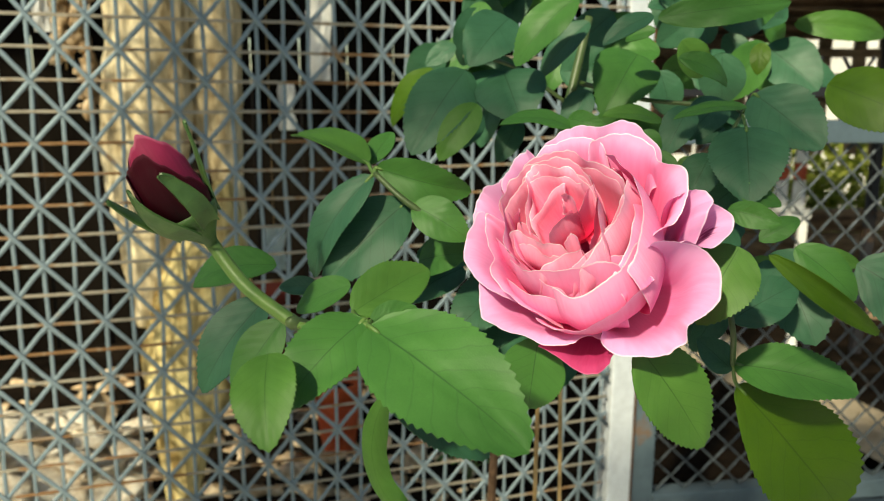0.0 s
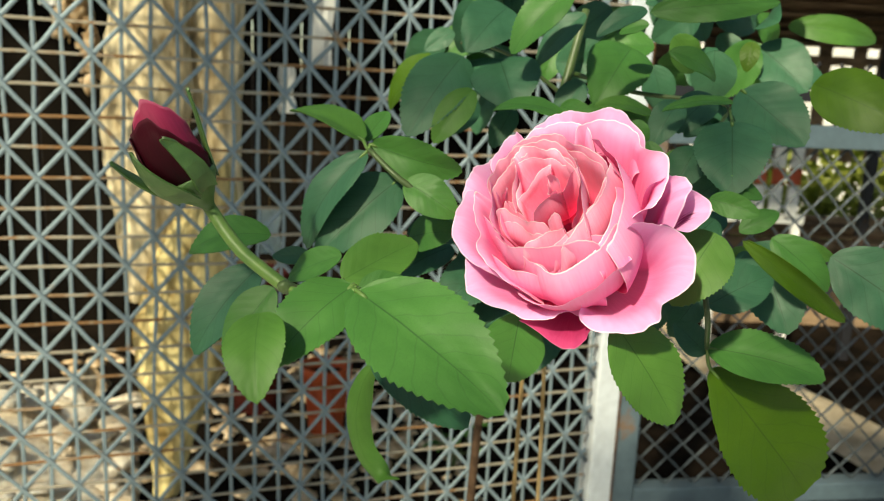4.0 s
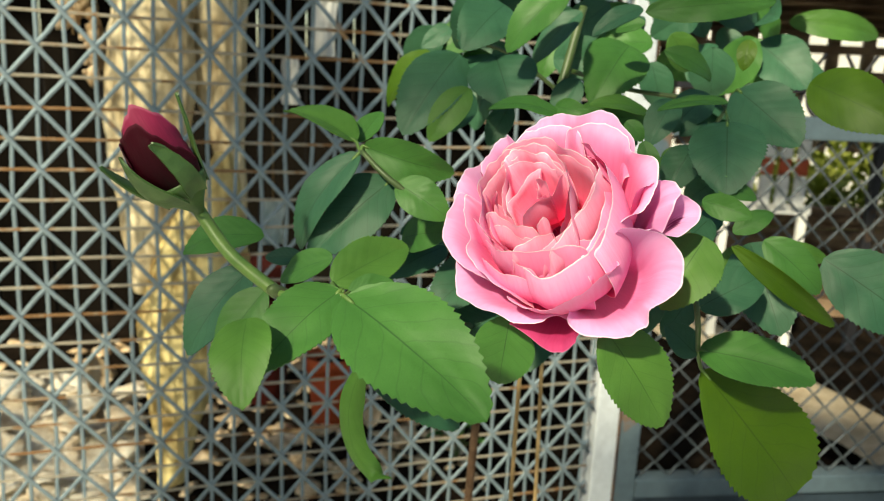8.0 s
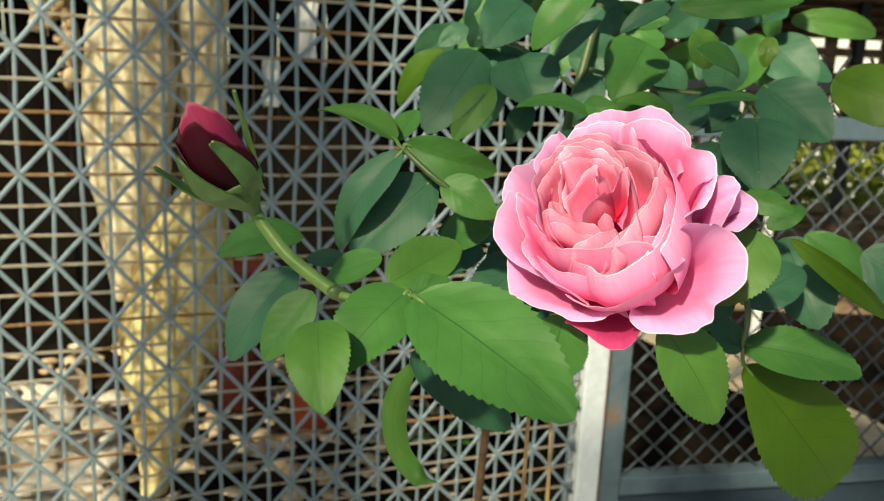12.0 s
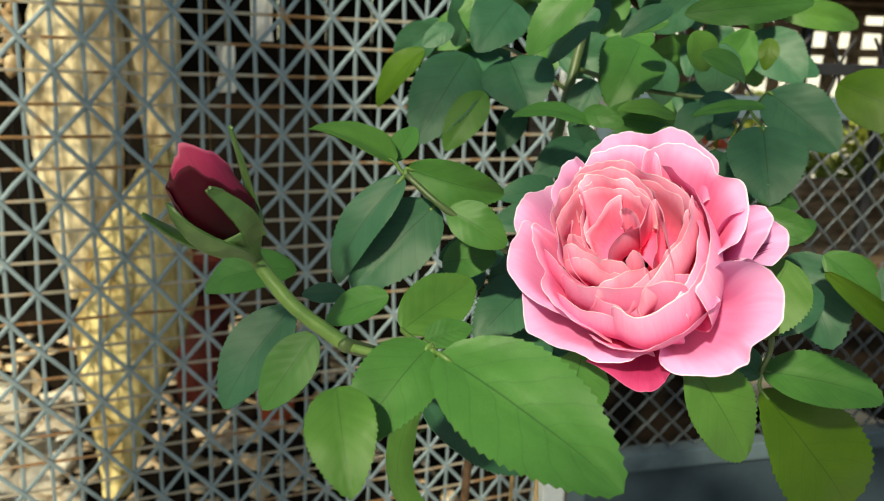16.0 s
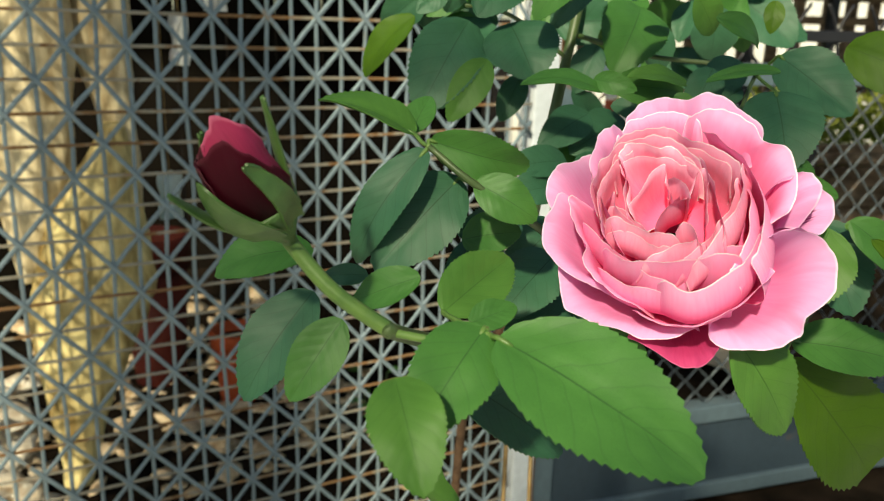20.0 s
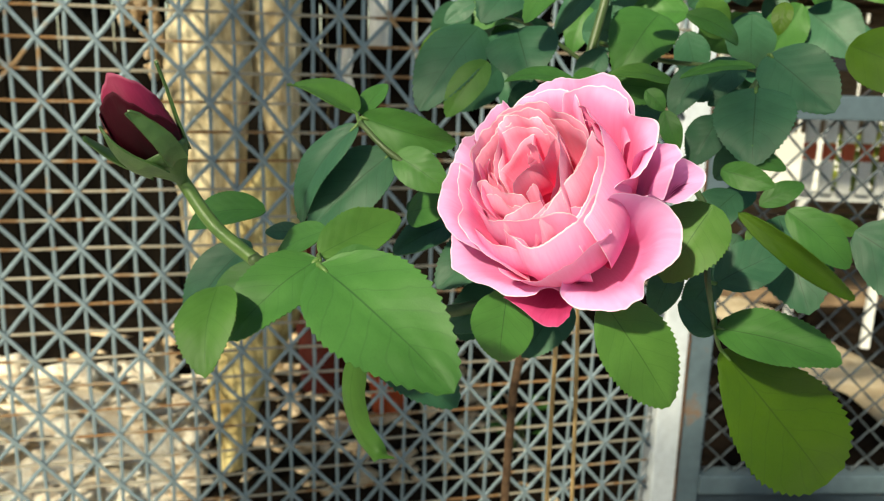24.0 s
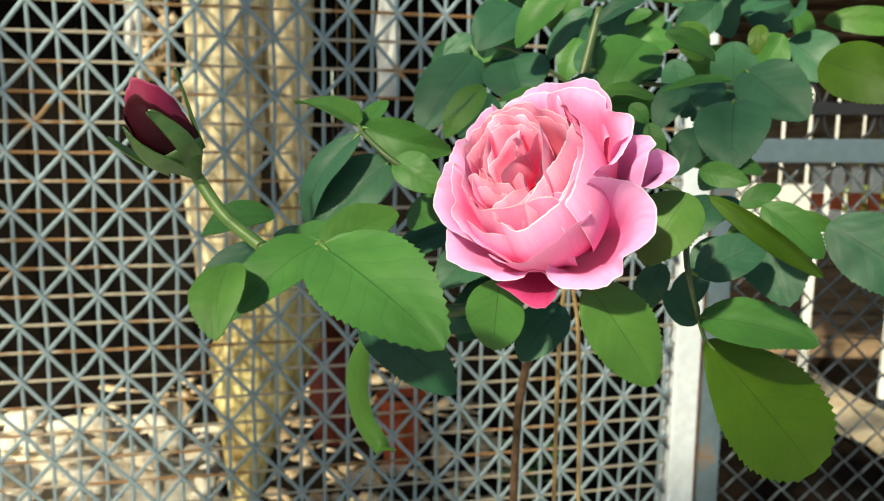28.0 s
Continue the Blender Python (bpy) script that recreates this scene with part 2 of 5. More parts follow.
# Copy of the red clay, darkened to stand in for shade on the tall pot.
SHADED_CLAY = rough_stuff("shaded_red_clay", (0.035, 0.005, 0.004), (0.065, 0.011, 0.007), 30, 0.7, 0.2, 0.001)
WHITE = rough_stuff("white_paint", (0.68, 0.68, 0.66), (0.82, 0.82, 0.80), 30, 0.6, 0.1, 0.001)
RED = rough_stuff("red_paint", (0.34, 0.06, 0.03), (0.50, 0.11, 0.055), 30, 0.6, 0.1, 0.001)
HUSK = rough_stuff("dry_husk", (0.42, 0.28, 0.15), (0.82, 0.66, 0.46), 60, 0.9, 0.6, 0.002)
SHRUB = leaf_material("shrub_leaf", (0.16, 0.20, 0.03), (0.34, 0.36, 0.09), (0.14, 0.15, 0.03), 0.35)
CLOTH = rough_stuff("blue_scrap", (0.42, 0.56, 0.58), (0.76, 0.86, 0.86), 30, 0.8)


# ---- building helpers ----
def mesh(name, bm, material, smooth=True):
    me = bpy.data.meshes.new(name)
    bm.to_mesh(me)
    bm.free()
    me.materials.append(material)
    if smooth:
        for p in me.polygons:
            p.use_smooth = True
    return me


def thing(name, at, label, category, group="", kind=""):
    ob = new(name)
    ob.empty_display_size = 0.05
    ob.matrix_basis = Matrix.Translation(at)
    return tagged(ob, label, category, group, kind)


def part(name, bm, material, parent, label="", smooth=True):
    """One mesh, in world coordinates, as a part of a thing or of another part."""
    ob = new(name, mesh(name, bm, material, smooth))
    ob.parent = parent
    if not parent.parent:
        ob.matrix_parent_inverse = parent.matrix_basis.inverted()
    return tagged(ob, label) if label else ob


def solo(name, bm, material, label, category, group="", kind="", smooth=True):
    return tagged(new(name, mesh(name, bm, material, smooth)), label, category, group, kind)


def box(bm, lo, hi, turn=0.0, about=(0, 0), bevel=0.0):
    """A box, turned about the vertical through 'about'."""
    r = bmesh.ops.create_cube(bm, size=1.0)
    c, s = math.cos(turn), math.sin(turn)
    for v in r["verts"]:
        x, y, z = (l + (h - l) * (q + 0.5) for l, h, q in zip(lo, hi, v.co))
        dx, dy = x - about[0], y - about[1]
        v.co = (about[0] + c * dx - s * dy, about[1] + s * dx + c * dy, z)
    if bevel:
        bmesh.ops.bevel(bm, geom=list({e for v in r["verts"] for e in v.link_edges}), offset=bevel, segments=2, affect="EDGES", profile=0.6)
    return bm


def tube(points, radii, sides=8, bm=None):
    """A round rod along points."""
    bm = bm or bmesh.new()
    pts = [Vector(p) for p in points]
    if isinstance(radii, (int, float)):
        radii = [radii] * len(pts)
    rings, side = [], None
    for i, p in enumerate(pts):
        d = (pts[min(i + 1, len(pts) - 1)] - pts[max(i - 1, 0)]).normalized()
        if side is None:
            side = d.orthogonal().normalized()
        side = (side - d * side.dot(d)).normalized()
        up = d.cross(side)
        rings.append([bm.verts.new(p + radii[i] * (math.cos(a) * side + math.sin(a) * up)) for a in [2 * math.pi * k / sides for k in range(sides)]])
    for a, b in zip(rings, rings[1:]):
        for k in range(sides):
            bm.faces.new((a[k], a[(k + 1) % sides], b[(k + 1) % sides], b[k]))
    bm.faces.new(list(reversed(rings[0])))
    bm.faces.new(rings[-1])
    return bm


def smooth_line(points, n=6):
    """More points along a soft curve through the given ones."""
    p = [Vector(q) for q in points]
    p = [2 * p[0] - p[1]] + p + [2 * p[-1] - p[-2]]
    out = []
    for i in range(1, len(p) - 2):
        for k in range(n):
            t = k / n
            a, b, c, d = p[i - 1], p[i], p[i + 1], p[i + 2]
            out.append(0.5 * ((2 * b) + (c - a) * t + (2 * a - 5 * b + 4 * c - d) * t * t + (3 * b - a - 3 * c + d) * t ** 3))
    return out + [p[-2]]


def sheet(nu, nv, place_at, thick):
    """A thin skin: a grid of points with a second layer 'thick' behind it, closed round its margin, with UVs; with no thickness a single tissue."""
    bm = bmesh.new()
    uvl = bm.loops.layers.uv.new("UVMap")
    P = [[Vector(place_at(i / (nu - 1), j / (nv - 1))) for i in range(nu)] for j in range(nv)]
    top, low = [], []
    for j in range(nv):
        for i in range(nu):
            a, b = P[j][max(i - 1, 0)], P[j][min(i + 1, nu - 1)]
            c, d = P[max(j - 1, 0)][i], P[min(j + 1, nv - 1)][i]
            n = (b - a).cross(d - c)
            n = n.normalized() if n.length > 1e-12 else Vector((0, 0, 1))
            top.append(bm.verts.new(P[j][i]))
            low.append(bm.verts.new(P[j][i] - n * thick))
    uvs = {}
    for j in range(nv):
        for i in range(nu):
            uvs[top[j * nu + i]] = uvs[low[j * nu + i]] = (i / (nu - 1), j / (nv - 1))

    def face(*vs):
        f = bm.faces.new(vs)
        for l in f.loops:
            l[uvl].uv = uvs[l.vert]
    for j in range(nv - 1):
        for i in range(nu - 1):
            a, b, c, d = j * nu + i, j * nu + i + 1, (j + 1) * nu + i + 1, (j + 1) * nu + i
            face(top[a], top[b], top[c], top[d])
            if thick:
                face(low[d], low[c], low[b], low[a])
    if not thick:
        for q in low:
            bm.verts.remove(q)
        return bm
    rim = [j * nu for j in range(nv - 1, -1, -1)] + list(range(1, nu)) + [j * nu + nu - 1 for j in range(1, nv)] + [(nv - 1) * nu + i for i in range(nu - 2, 0, -1)]
    for a, b in zip(rim, rim[1:] + rim[:1]):
        face(top[b], top[a], low[a], low[b])
        for side in (top, low):
            bm.edges.get((side[a], side[b])).smooth = False
    return bm


# ---- ground and enclosing walls ----
GZ = 0.15
FO = Vector((-0.6213, 1.0598, 0.8932))
FA = radians(18.41)
FU, FN = Vector((math.cos(FA), math.sin(FA), 0)), Vector((-math.sin(FA), math.cos(FA), 0))


def soft_step(a, b, x):
    t = min(1.0, max(0.0, (x - a) / (b - a)))
    return t * t * (3 - 2 * t)


def bed_height(u, back):
    """The soil is banked up behind the lattice."""
    return GZ + 0.25 * soft_step(0.02, 0.12, back) * (1 - soft_step(0.75, 0.97, u)) * (1 - soft_step(2.2, 3.0, back))


def ground_height(x, y):
    d = Vector((x, y, 0)) - Vector((FO.x, FO.y, 0))
    return bed_height(d.dot(FU), d.dot(FN)) + 0.012 * noise.noise((x * 0.8, y * 0.8, 0)) + 0.008 * noise.noise((x * 4, y * 4, 3))


def build_ground():
    bm = bmesh.new()
    xs = [-400, -60, -15, -6, -3.5] + [-2 + 0.06 * i for i in range(70)] + [2.6, 3.5, 6, 18, 60, 400]
    ys = [-400, -60, -15, -6, -3, -1] + [0.2 + 0.06 * i for i in range(66)] + [4.6, 6, 18, 60, 400]
    g = [[bm.verts.new((x, y, ground_height(x, y))) for x in xs] for y in ys]
    for j in range(len(ys) - 1):
        for i in range(len(xs) - 1):
            bm.faces.new((g[j][i], g[j][i + 1], g[j + 1][i + 1], g[j + 1][i]))
    solo("ground", bm, SOIL, "trodden soil with dry litter under the bush, shade put into its near-black colour", "ground", kind="structure")


build_ground()
# Added pale backdrop that makes the gaps between the slats bright.
solo("wall_north", box(bmesh.new(), (1.5, 6.0, GZ - 0.1), (7, 6.2, 2.6)), FAR_PLASTER, "pale plaster wall added beyond the yard to brighten the gaps", "wall", kind="structure", smooth=False)
# Unseen pale slab added as a reflector under the bush.
solo("pavement", box(bmesh.new(), (-5, -4.99, GZ - 0.05), (5, 0.75, GZ + 0.045)), BOUNCE_PAVING, "unseen pale concrete slab added before the fence to bounce light upwards", "pavement", kind="structure", smooth=False)
# Unseen wall that closes the place, kept pale to bounce light forward.
solo("wall_south", box(bmesh.new(), (-7, -5.2, 0.0), (8, -5.0, 3.2)), WALL, "unseen plain pale wall added behind the camera to bounce light", "wall", kind="structure", smooth=False)

# ---- lattice fence ----
PH, PV, LEAN, RISE = 0.03706, 0.04222, -0.0138, 0.0071


def fence_point(u, back=0.0, z=0.0):
    p = FO + FU * u + FN * back
    return Vector((p.x, p.y, z))


fence = thing("lattice_fence", fence_point(0.4, 0, GZ), "grey zinc lattice fence of crossed strips with rusty bars", "fence")


def lattice(i, j, back=0.0):
    wob = 0.0042 * noise.noise((i * 0.9, j * 0.35, back * 400)), 0.0016 * noise.noise((i * 0.3, j * 0.9, 7 + back * 400))
    return FO + FU * (i * PH + LEAN * j * PV + wob[0]) + Vector((0, 0, -1)) * (j * PV + RISE * i * PH + wob[1]) + FN * back


def strip(name, a, b, back, material, wide, thick=0.0016, ridges=False):
    """A flat strip from lattice place a to b."""
    n = max(2, int(max(abs(a[0] - b[0]), abs(a[1] - b[1])) * 1.6))
    pts = [lattice(a[0] + (b[0] - a[0]) * k / n, a[1] + (b[1] - a[1]) * k / n, back) for k in range(n + 1)]
    run = (pts[-1] - pts[0]).normalized()
    across = run.cross(FN).normalized()
    shape = ((-1, -0.2), (-0.7, -1), (-0.1, -1), (0, -0.1), (0.1, -1), (0.7, -1), (1, -0.2), (1, 1), (-1, 1)) if ridges else ((-1, -0.3), (-0.6, -1), (0.6, -1), (1, -0.3), (1, 1), (-1, 1))
    m = len(shape)
    bm = bmesh.new()
    rows = []
    for p in pts:
        rows.append([bm.verts.new(p + across * (sx * wide / 2) + FN * (sy * thick / 2)) for sx, sy in shape])
    for r, q in zip(rows, rows[1:]):
        for k in range(m):
            bm.faces.new((r[k], q[k], q[(k + 1) % m], r[(k + 1) % m]))
    bm.faces.new(rows[0])
    bm.faces.new(list(reversed(rows[-1])))
    part(name, bm, material, fence)


I0, I1, J0, J1 = -14, 26.3, -20, 17
for i in range(I0, 27):
    strip("upright_strip", (i, J0), (i, J1), 0.0, WIRE, 0.0056)
for j in range(J0, J1 + 1):
    strip("cross_bar", (I0, j), (I1, j), -0.0005, WIRE_RUSTY, 0.0046, 0.002, True)
for k in range(I0 - J1, 27 - J0):
    for sign in (1, -1):
        if k % 2 == 0:
            continue
        lo, hi = (max(I0, k - J1), min(I1, k - J0)) if sign == 1 else (max(I0, k + J0), min(I1, k + J1))
        if hi - lo < 1:
            continue
        strip("slanting_strip", (lo, (k - lo) * sign), (hi, (k - hi) * sign), 0.0016 * sign - 0.003, WIRE, 0.0062)

# ---- post and gate ----
post = thing("fence_post", fence_point(1.0, 0, GZ), "bright galvanised square steel post beside the gate", "post")
c0 = fence_point(0.980, -0.004)
part("shaft", box(bmesh.new(), (c0.x, c0.y, GZ - 0.05), (c0.x + 0.048, c0.y + 0.048, 1.75), FA, (c0.x, c0.y), 0.003), POST, post, smooth=False)
part("cap", box(bmesh.new(), (c0.x - 0.002, c0.y - 0.002, 1.75), (c0.x + 0.05, c0.y + 0.05, 1.756), FA, (c0.x, c0.y), 0.002), POST, post, smooth=False)

RUST = rough_stuff("rust", (0.10, 0.05, 0.025), (0.24, 0.12, 0.055), 60, 0.9, 0.6, 0.002)
r0 = fence_point(1.0285, 0.002)
part("hinge_strip", box(bmesh.new(), (r0.x, r0.y, GZ + 0.02), (r0.x + 0.007, r0.y + 0.030, 1.72), FA, (r0.x, r0.y), 0.001), RUST, post, "thin rusty hinge strip", smooth=False)

GA = radians(8.0)
GQ = fence_point(1.036, 0.008)
gate = thing("chain_link_gate", Vector((GQ.x, GQ.y, GZ)), "blue-grey steel gate frame filled with chain-link mesh", "gate")


def on_gate(u, d, z):
    return Vector((GQ.x + math.cos(GA) * u - math.sin(GA) * d, GQ.y + math.sin(GA) * u + math.cos(GA) * d, z))


def gate_box(name, u0, u1, z0, z1, d0=0.0, d1=0.034, material=None, bevel=0.003):
    bm = box(bmesh.new(), (GQ.x + u0, GQ.y + d0, z0), (GQ.x + u1, GQ.y + d1, z1), GA, (GQ.x, GQ.y), bevel)
    return part(name, bm, material or GATE, gate, smooth=False)


gate_box("stile", 0.0, 0.045, GZ + 0.03, 1.124)
gate_box("stile", 1.10, 1.145, GZ + 0.03, 1.124)
gate_box("foot_rail", 0.045, 1.10, 0.195, 0.23)
gate_box("top_rail", 0.045, 1.10, 1.083, 1.124)
gate_box("bottom_rail", 0.045, 1.10, 0.382, 0.420, -0.004, 0.036)
gate_box("sheet_panel", 0.045, 1.10, 0.23, 0.382, 0.010, 0.016, SHEET, 0.001)
LP, LH = 0.0285, 0.0270
ZB, ZT = 0.420, 1.083
for k in range(int(1.055 / LP) + 1):
    pts = []
    m = int((ZT - ZB) / LH)
    for q in range(m * 2 + 1):
        wave = abs((q / 2 + k) % 2 - 1)
        u = 0.045 + LP * (k - 0.5) + LP * wave + 0.001 * noise.noise((k, q * 0.3, 0))
        pts.append(on_gate(min(max(u, 0.045), 1.10), 0.018 + 0.0017 * math.cos(math.pi * (q / 2 + k)), ZB + (ZT - ZB) * q / (2 * m)))
    part("mesh_wire", tube(pts, 0.0025, 6), LINK, gate)
# black ironwork above the top rail
part("iron_rail", box(bmesh.new(), (GQ.x + 0.045, GQ.y + 0.006, 1.165), (GQ.x + 1.10, GQ.y + 0.024, 1.186), GA, (GQ.x, GQ.y), 0.002), IRON, gate, smooth=False)
for u in [0.19 + 0.10 * k for k in range(9)]:
    for sgn in (1, -1):
        part("iron_scroll", tube(smooth_line([on_gate(u + sgn * 0.030, 0.015, 1.235), on_gate(u + sgn * 0.008, 0.015, 1.20), on_gate(u + sgn * 0.003, 0.015, 1.175), on_gate(u + sgn * 0.010, 0.015, 1.14), on_gate(u + sgn * 0.028, 0.015, 1.122)], 5), 0.0032, 6), IRON, gate)

# ---- behind the fence ----
trunk = thing("old_trunk", fence_point(0.25, 0.15, 0.40), "dead tree trunk of split wood crusted with yellow lichen", "tree trunk")


def slab(levels, back, thick, material, seed):
    """Split wood: levels of (height, near edge, far edge) along the fence."""
    lv = [Vector(q) for q in levels]
    line = smooth_line(lv, 14)
    bm = bmesh.new()
    rings = []
    n = 44
    for p in line:
        mid, half = (p.y + p.z) / 2, abs(p.z - p.y) * 0.56
        ring = []
        for k in range(n):
            a = 2 * math.pi * k / n
            ridge = 1 + 0.12 * noise.noise((math.cos(a) * 3 + seed, math.sin(a) * 3, p.x * 9)) + 0.08 * noise.noise((math.cos(a) * 9, math.sin(a) * 9 + seed, p.x * 14)) + 0.07 * noise.noise((math.cos(a) * 22 + seed, math.sin(a) * 22, p.x * 30))
            q = fence_point(mid + half * ridge * math.cos(a), back + (0.35 * half + thick) * ridge * math.sin(a), p.x)
            ring.append(bm.verts.new(q))
        rings.append(ring)
    for r, q in zip(rings, rings[1:]):
        for k in range(n):
            bm.faces.new((r[k], r[(k + 1) % n], q[(k + 1) % n], q[k]))
    bm.faces.new(list(reversed(rings[0])))
    bm.faces.new(rings[-1])
    bmesh.ops.recalc_face_normals(bm, faces=bm.faces)
    part("slab", bm, material, trunk)


slab([(0.799, 0.182, 0.204), (0.854, 0.175, 0.229), (0.916, 0.169, 0.250), (1.003, 0.161, 0.266), (1.129, 0.157, 0.276), (1.250, 0.170, 0.278), (1.476, 0.177, 0.293)], 0.14, 0.012, OLD_WOOD, 1)
slab([(0.460, 0.209, 0.248), (0.531, 0.209, 0.264), (0.590, 0.203, 0.282), (0.686, 0.198, 0.320), (0.770, 0.199, 0.356), (0.835, 0.216, 0.356), (0.916, 0.248, 0.350), (0.978, 0.285, 0.347), (1.031, 0.313, 0.336)], 0.12, 0.012, LICHEN, 5)
slab([(0.878, 0.336, 0.360), (0.953, 0.322, 0.362), (1.035, 0.313, 0.359), (1.105, 0.296, 0.360), (1.165, 0.285, 0.360), (1.257, 0.284, 0.362), (1.493, 0.294, 0.368)], 0.16, 0.010, OLD_WOOD, 9)

# unseen sheets added overhead to block the sun from fence and gate
canopy = thing("shade_sheets", (-0.3, 0.4, 2.0), "unseen corrugated sheets added to shade the fence and gate", "roof", kind="structure")
ALONG, ASIDE = Vector((math.sin(radians(SUN_TURN)), math.cos(radians(SUN_TURN)), 0)), Vector((math.cos(radians(SUN_TURN)), -math.sin(radians(SUN_TURN)), 0))
for s0, s1, r0, r1 in ((-0.28, 0.06, -0.25, 0.05), (0.06, 0.9, -0.5, 0.05)):
    n = max(3, int((s1 - s0) / 0.02))

    def corrugated(u, v):
        q = s0 + (s1 - s0) * u
        return ASIDE * q + ALONG * (r0 + (r1 - r0) * v) + Vector((0, 0, 2.0 + 0.008 * math.sin(q / 0.012)))
    part("roof_sheet", sheet(n * 4 + 1, 3, corrugated, 0.001), SHEET, canopy)
for r in (-0.2, 0.03):
    part("purlin", box(bmesh.new(), (-0.3, r - 0.02, 2.01), (0.95, r + 0.02, 2.05), -radians(SUN_TURN), (0, 0), 0.003), THATCH, canopy, smooth=False)

# shed behind: boards with shade put into their colour, and a low batten roof
shed = thing("board_wall", fence_point(-0.2, 1.35, GZ), "board wall of the shed, its shade put into near-black colour", "wall", kind="structure")
random.seed(11)
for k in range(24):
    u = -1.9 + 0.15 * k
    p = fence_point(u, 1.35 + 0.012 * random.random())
    part("board", box(bmesh.new(), (p.x, p.y, GZ - 0.02), (p.x + 0.144, p.y + 0.02, 2.3), FA, (p.x, p.y), 0.002), SHADED_BOARD, shed, smooth=False)
roof = thing("batten_roof", (0.5, 2.6, 1.4), "low brown batten roof seen from below", "roof", kind="structure")
for k in range(38):
    y = 1.55 + 0.05 * k
    z = 1.86 - 0.0135 * k + 0.004 * random.random() + 0.012 * (k % 2)
    bm = box(bmesh.new(), (-3.2, y, z), (3.4, y + 0.048, z + 0.014), radians(random.uniform(-0.25, 0.25)), (0, y), 0.003)
    part("batten", bm, THATCH, roof, smooth=False)
bm = box(bmesh.new(), (-3.2, 1.5, -0.012), (3.4, 3.50, 0.0), 0, (0, 0), 0.002)
bmesh.ops.rotate(bm, verts=bm.verts, cent=(0, 1.5, 0), matrix=Matrix.Rotation(-math.atan(0.27), 3, "X"))
bmesh.ops.translate(bm, verts=bm.verts, vec=(0, 0, 1.912))
part("roof_deck", bm, THATCH, roof, smooth=False)
low = thing("slat_screen", (1.6, 3.3, GZ), "brown timber slat screen under the roof edge", "screen", kind="structure")
for k in range(24):
    x = 0.82 + 0.125 * k + 0.03 * random.random() if k > 5 else 0.88 + 0.105 * k
    part("slat", box(bmesh.new(), (x, 3.42, 0.90), (x + (0.046 if k > 5 else 0.085), 3.45, 1.42), radians(random.uniform(-1.5, 1.5)), (x, 3.42), 0.003), THATCH, low, smooth=False)
for z in (1.20, 1.30):
    part("rail", box(bmesh.new(), (0.85, 3.38, z), (3.4, 3.42, z + 0.035), 0, (0, 0), 0.003), THATCH, low, smooth=False)
part("log", tube([(0.9, 3.1, 0.665), (1.7, 3.12, 0.655), (3.3, 3.1, 0.64)], 0.026, 10), THATCH, low)
for x in (1.62, 1.96, 3.1):
    part("black_post", box(bmesh.new(), (x, 3.0, GZ - 0.02), (x + 0.035, 3.035, 1.52), 0, (0, 0), 0.003), IRON, low, smooth=False)
stack = thing("plank_stack", (1.9, 3.5, GZ), "low stack of weathered brown planks behind the sand", "planks")
for k in range(5):
    z = GZ - 0.02 + 0.105 * k
    part("plank", box(bmesh.new(), (0.75 + 0.05 * (k % 2), 3.50 + 0.012 * (k % 3), z), (3.6, 3.54 + 0.012 * (k % 3), z + 0.098), 0, (0, 0), 0.003), THATCH, stack, smooth=False)
chair = thing("slatted_bench", (1.17, 2.95, GZ), "bench back with red and white painted slats", "bench")
for k in range(5):
    x = 1.04 + 0.064 * k
    part("white_slat", box(bmesh.new(), (x, 2.92, 0.73), (x + 0.042, 2.94, 0.846), 0, (0, 0), 0.004), WHITE, chair, smooth=False)
    part("red_slat", box(bmesh.new(), (x, 2.92, 0.848), (x + 0.042, 2.94, 0.908), 0, (0, 0), 0.004), RED, chair, smooth=False)
    part("white_slat", box(bmesh.new(), (x, 2.92, 0.91), (x + 0.042, 2.94, 1.00), 0, (0, 0), 0.004), WHITE, chair, smooth=False)
part("bench_rail", box(bmesh.new(), (1.04, 2.945, 0.70), (1.38, 2.965, 0.735), 0, (0, 0), 0.003), WHITE, chair, smooth=False)
for x in (1.05, 1.34):
    part("bench_leg", box(bmesh.new(), (x, 2.945, GZ - 0.01), (x + 0.03, 2.97, 0.70), 0, (0, 0), 0.003), WHITE, chair, smooth=False)


def clumps(name, material, label, category, n, where, size, seed, kind="stuff"):
    """Many small leaves or chips in one mesh."""
    r = random.Random(seed)
    bm = bmesh.new()
    uvl = bm.loops.layers.uv.new("UVMap")
    for _ in range(n):
        c = where(r)
        q = Euler((r.uniform(-1.2, 1.2), r.uniform(-1.2, 1.2), r.uniform(0, 6.28))).to_matrix()
        s = size * r.uniform(0.5, 1.4)
        pts = [(-0.5, 0, 0), (-0.15, -0.3, 0.06), (0.35, -0.22, 0.04), (0.6, 0, -0.05), (0.35, 0.22, 0.04), (-0.15, 0.3, 0.06)]
        vs = [bm.verts.new(c + q @ (Vector(p) * s)) for p in pts]
        for quad in ((0, 1, 2, 3), (0, 3, 4, 5)):
            f = bm.faces.new([vs[i] for i in quad])
            for l, uvc in zip(f.loops, ((0.5, 0), (0.1, 0.3), (0.2, 0.8), (0.5, 1))):
                l[uvl].uv = uvc
    return solo(name, bm, material, label, category, kind=kind)


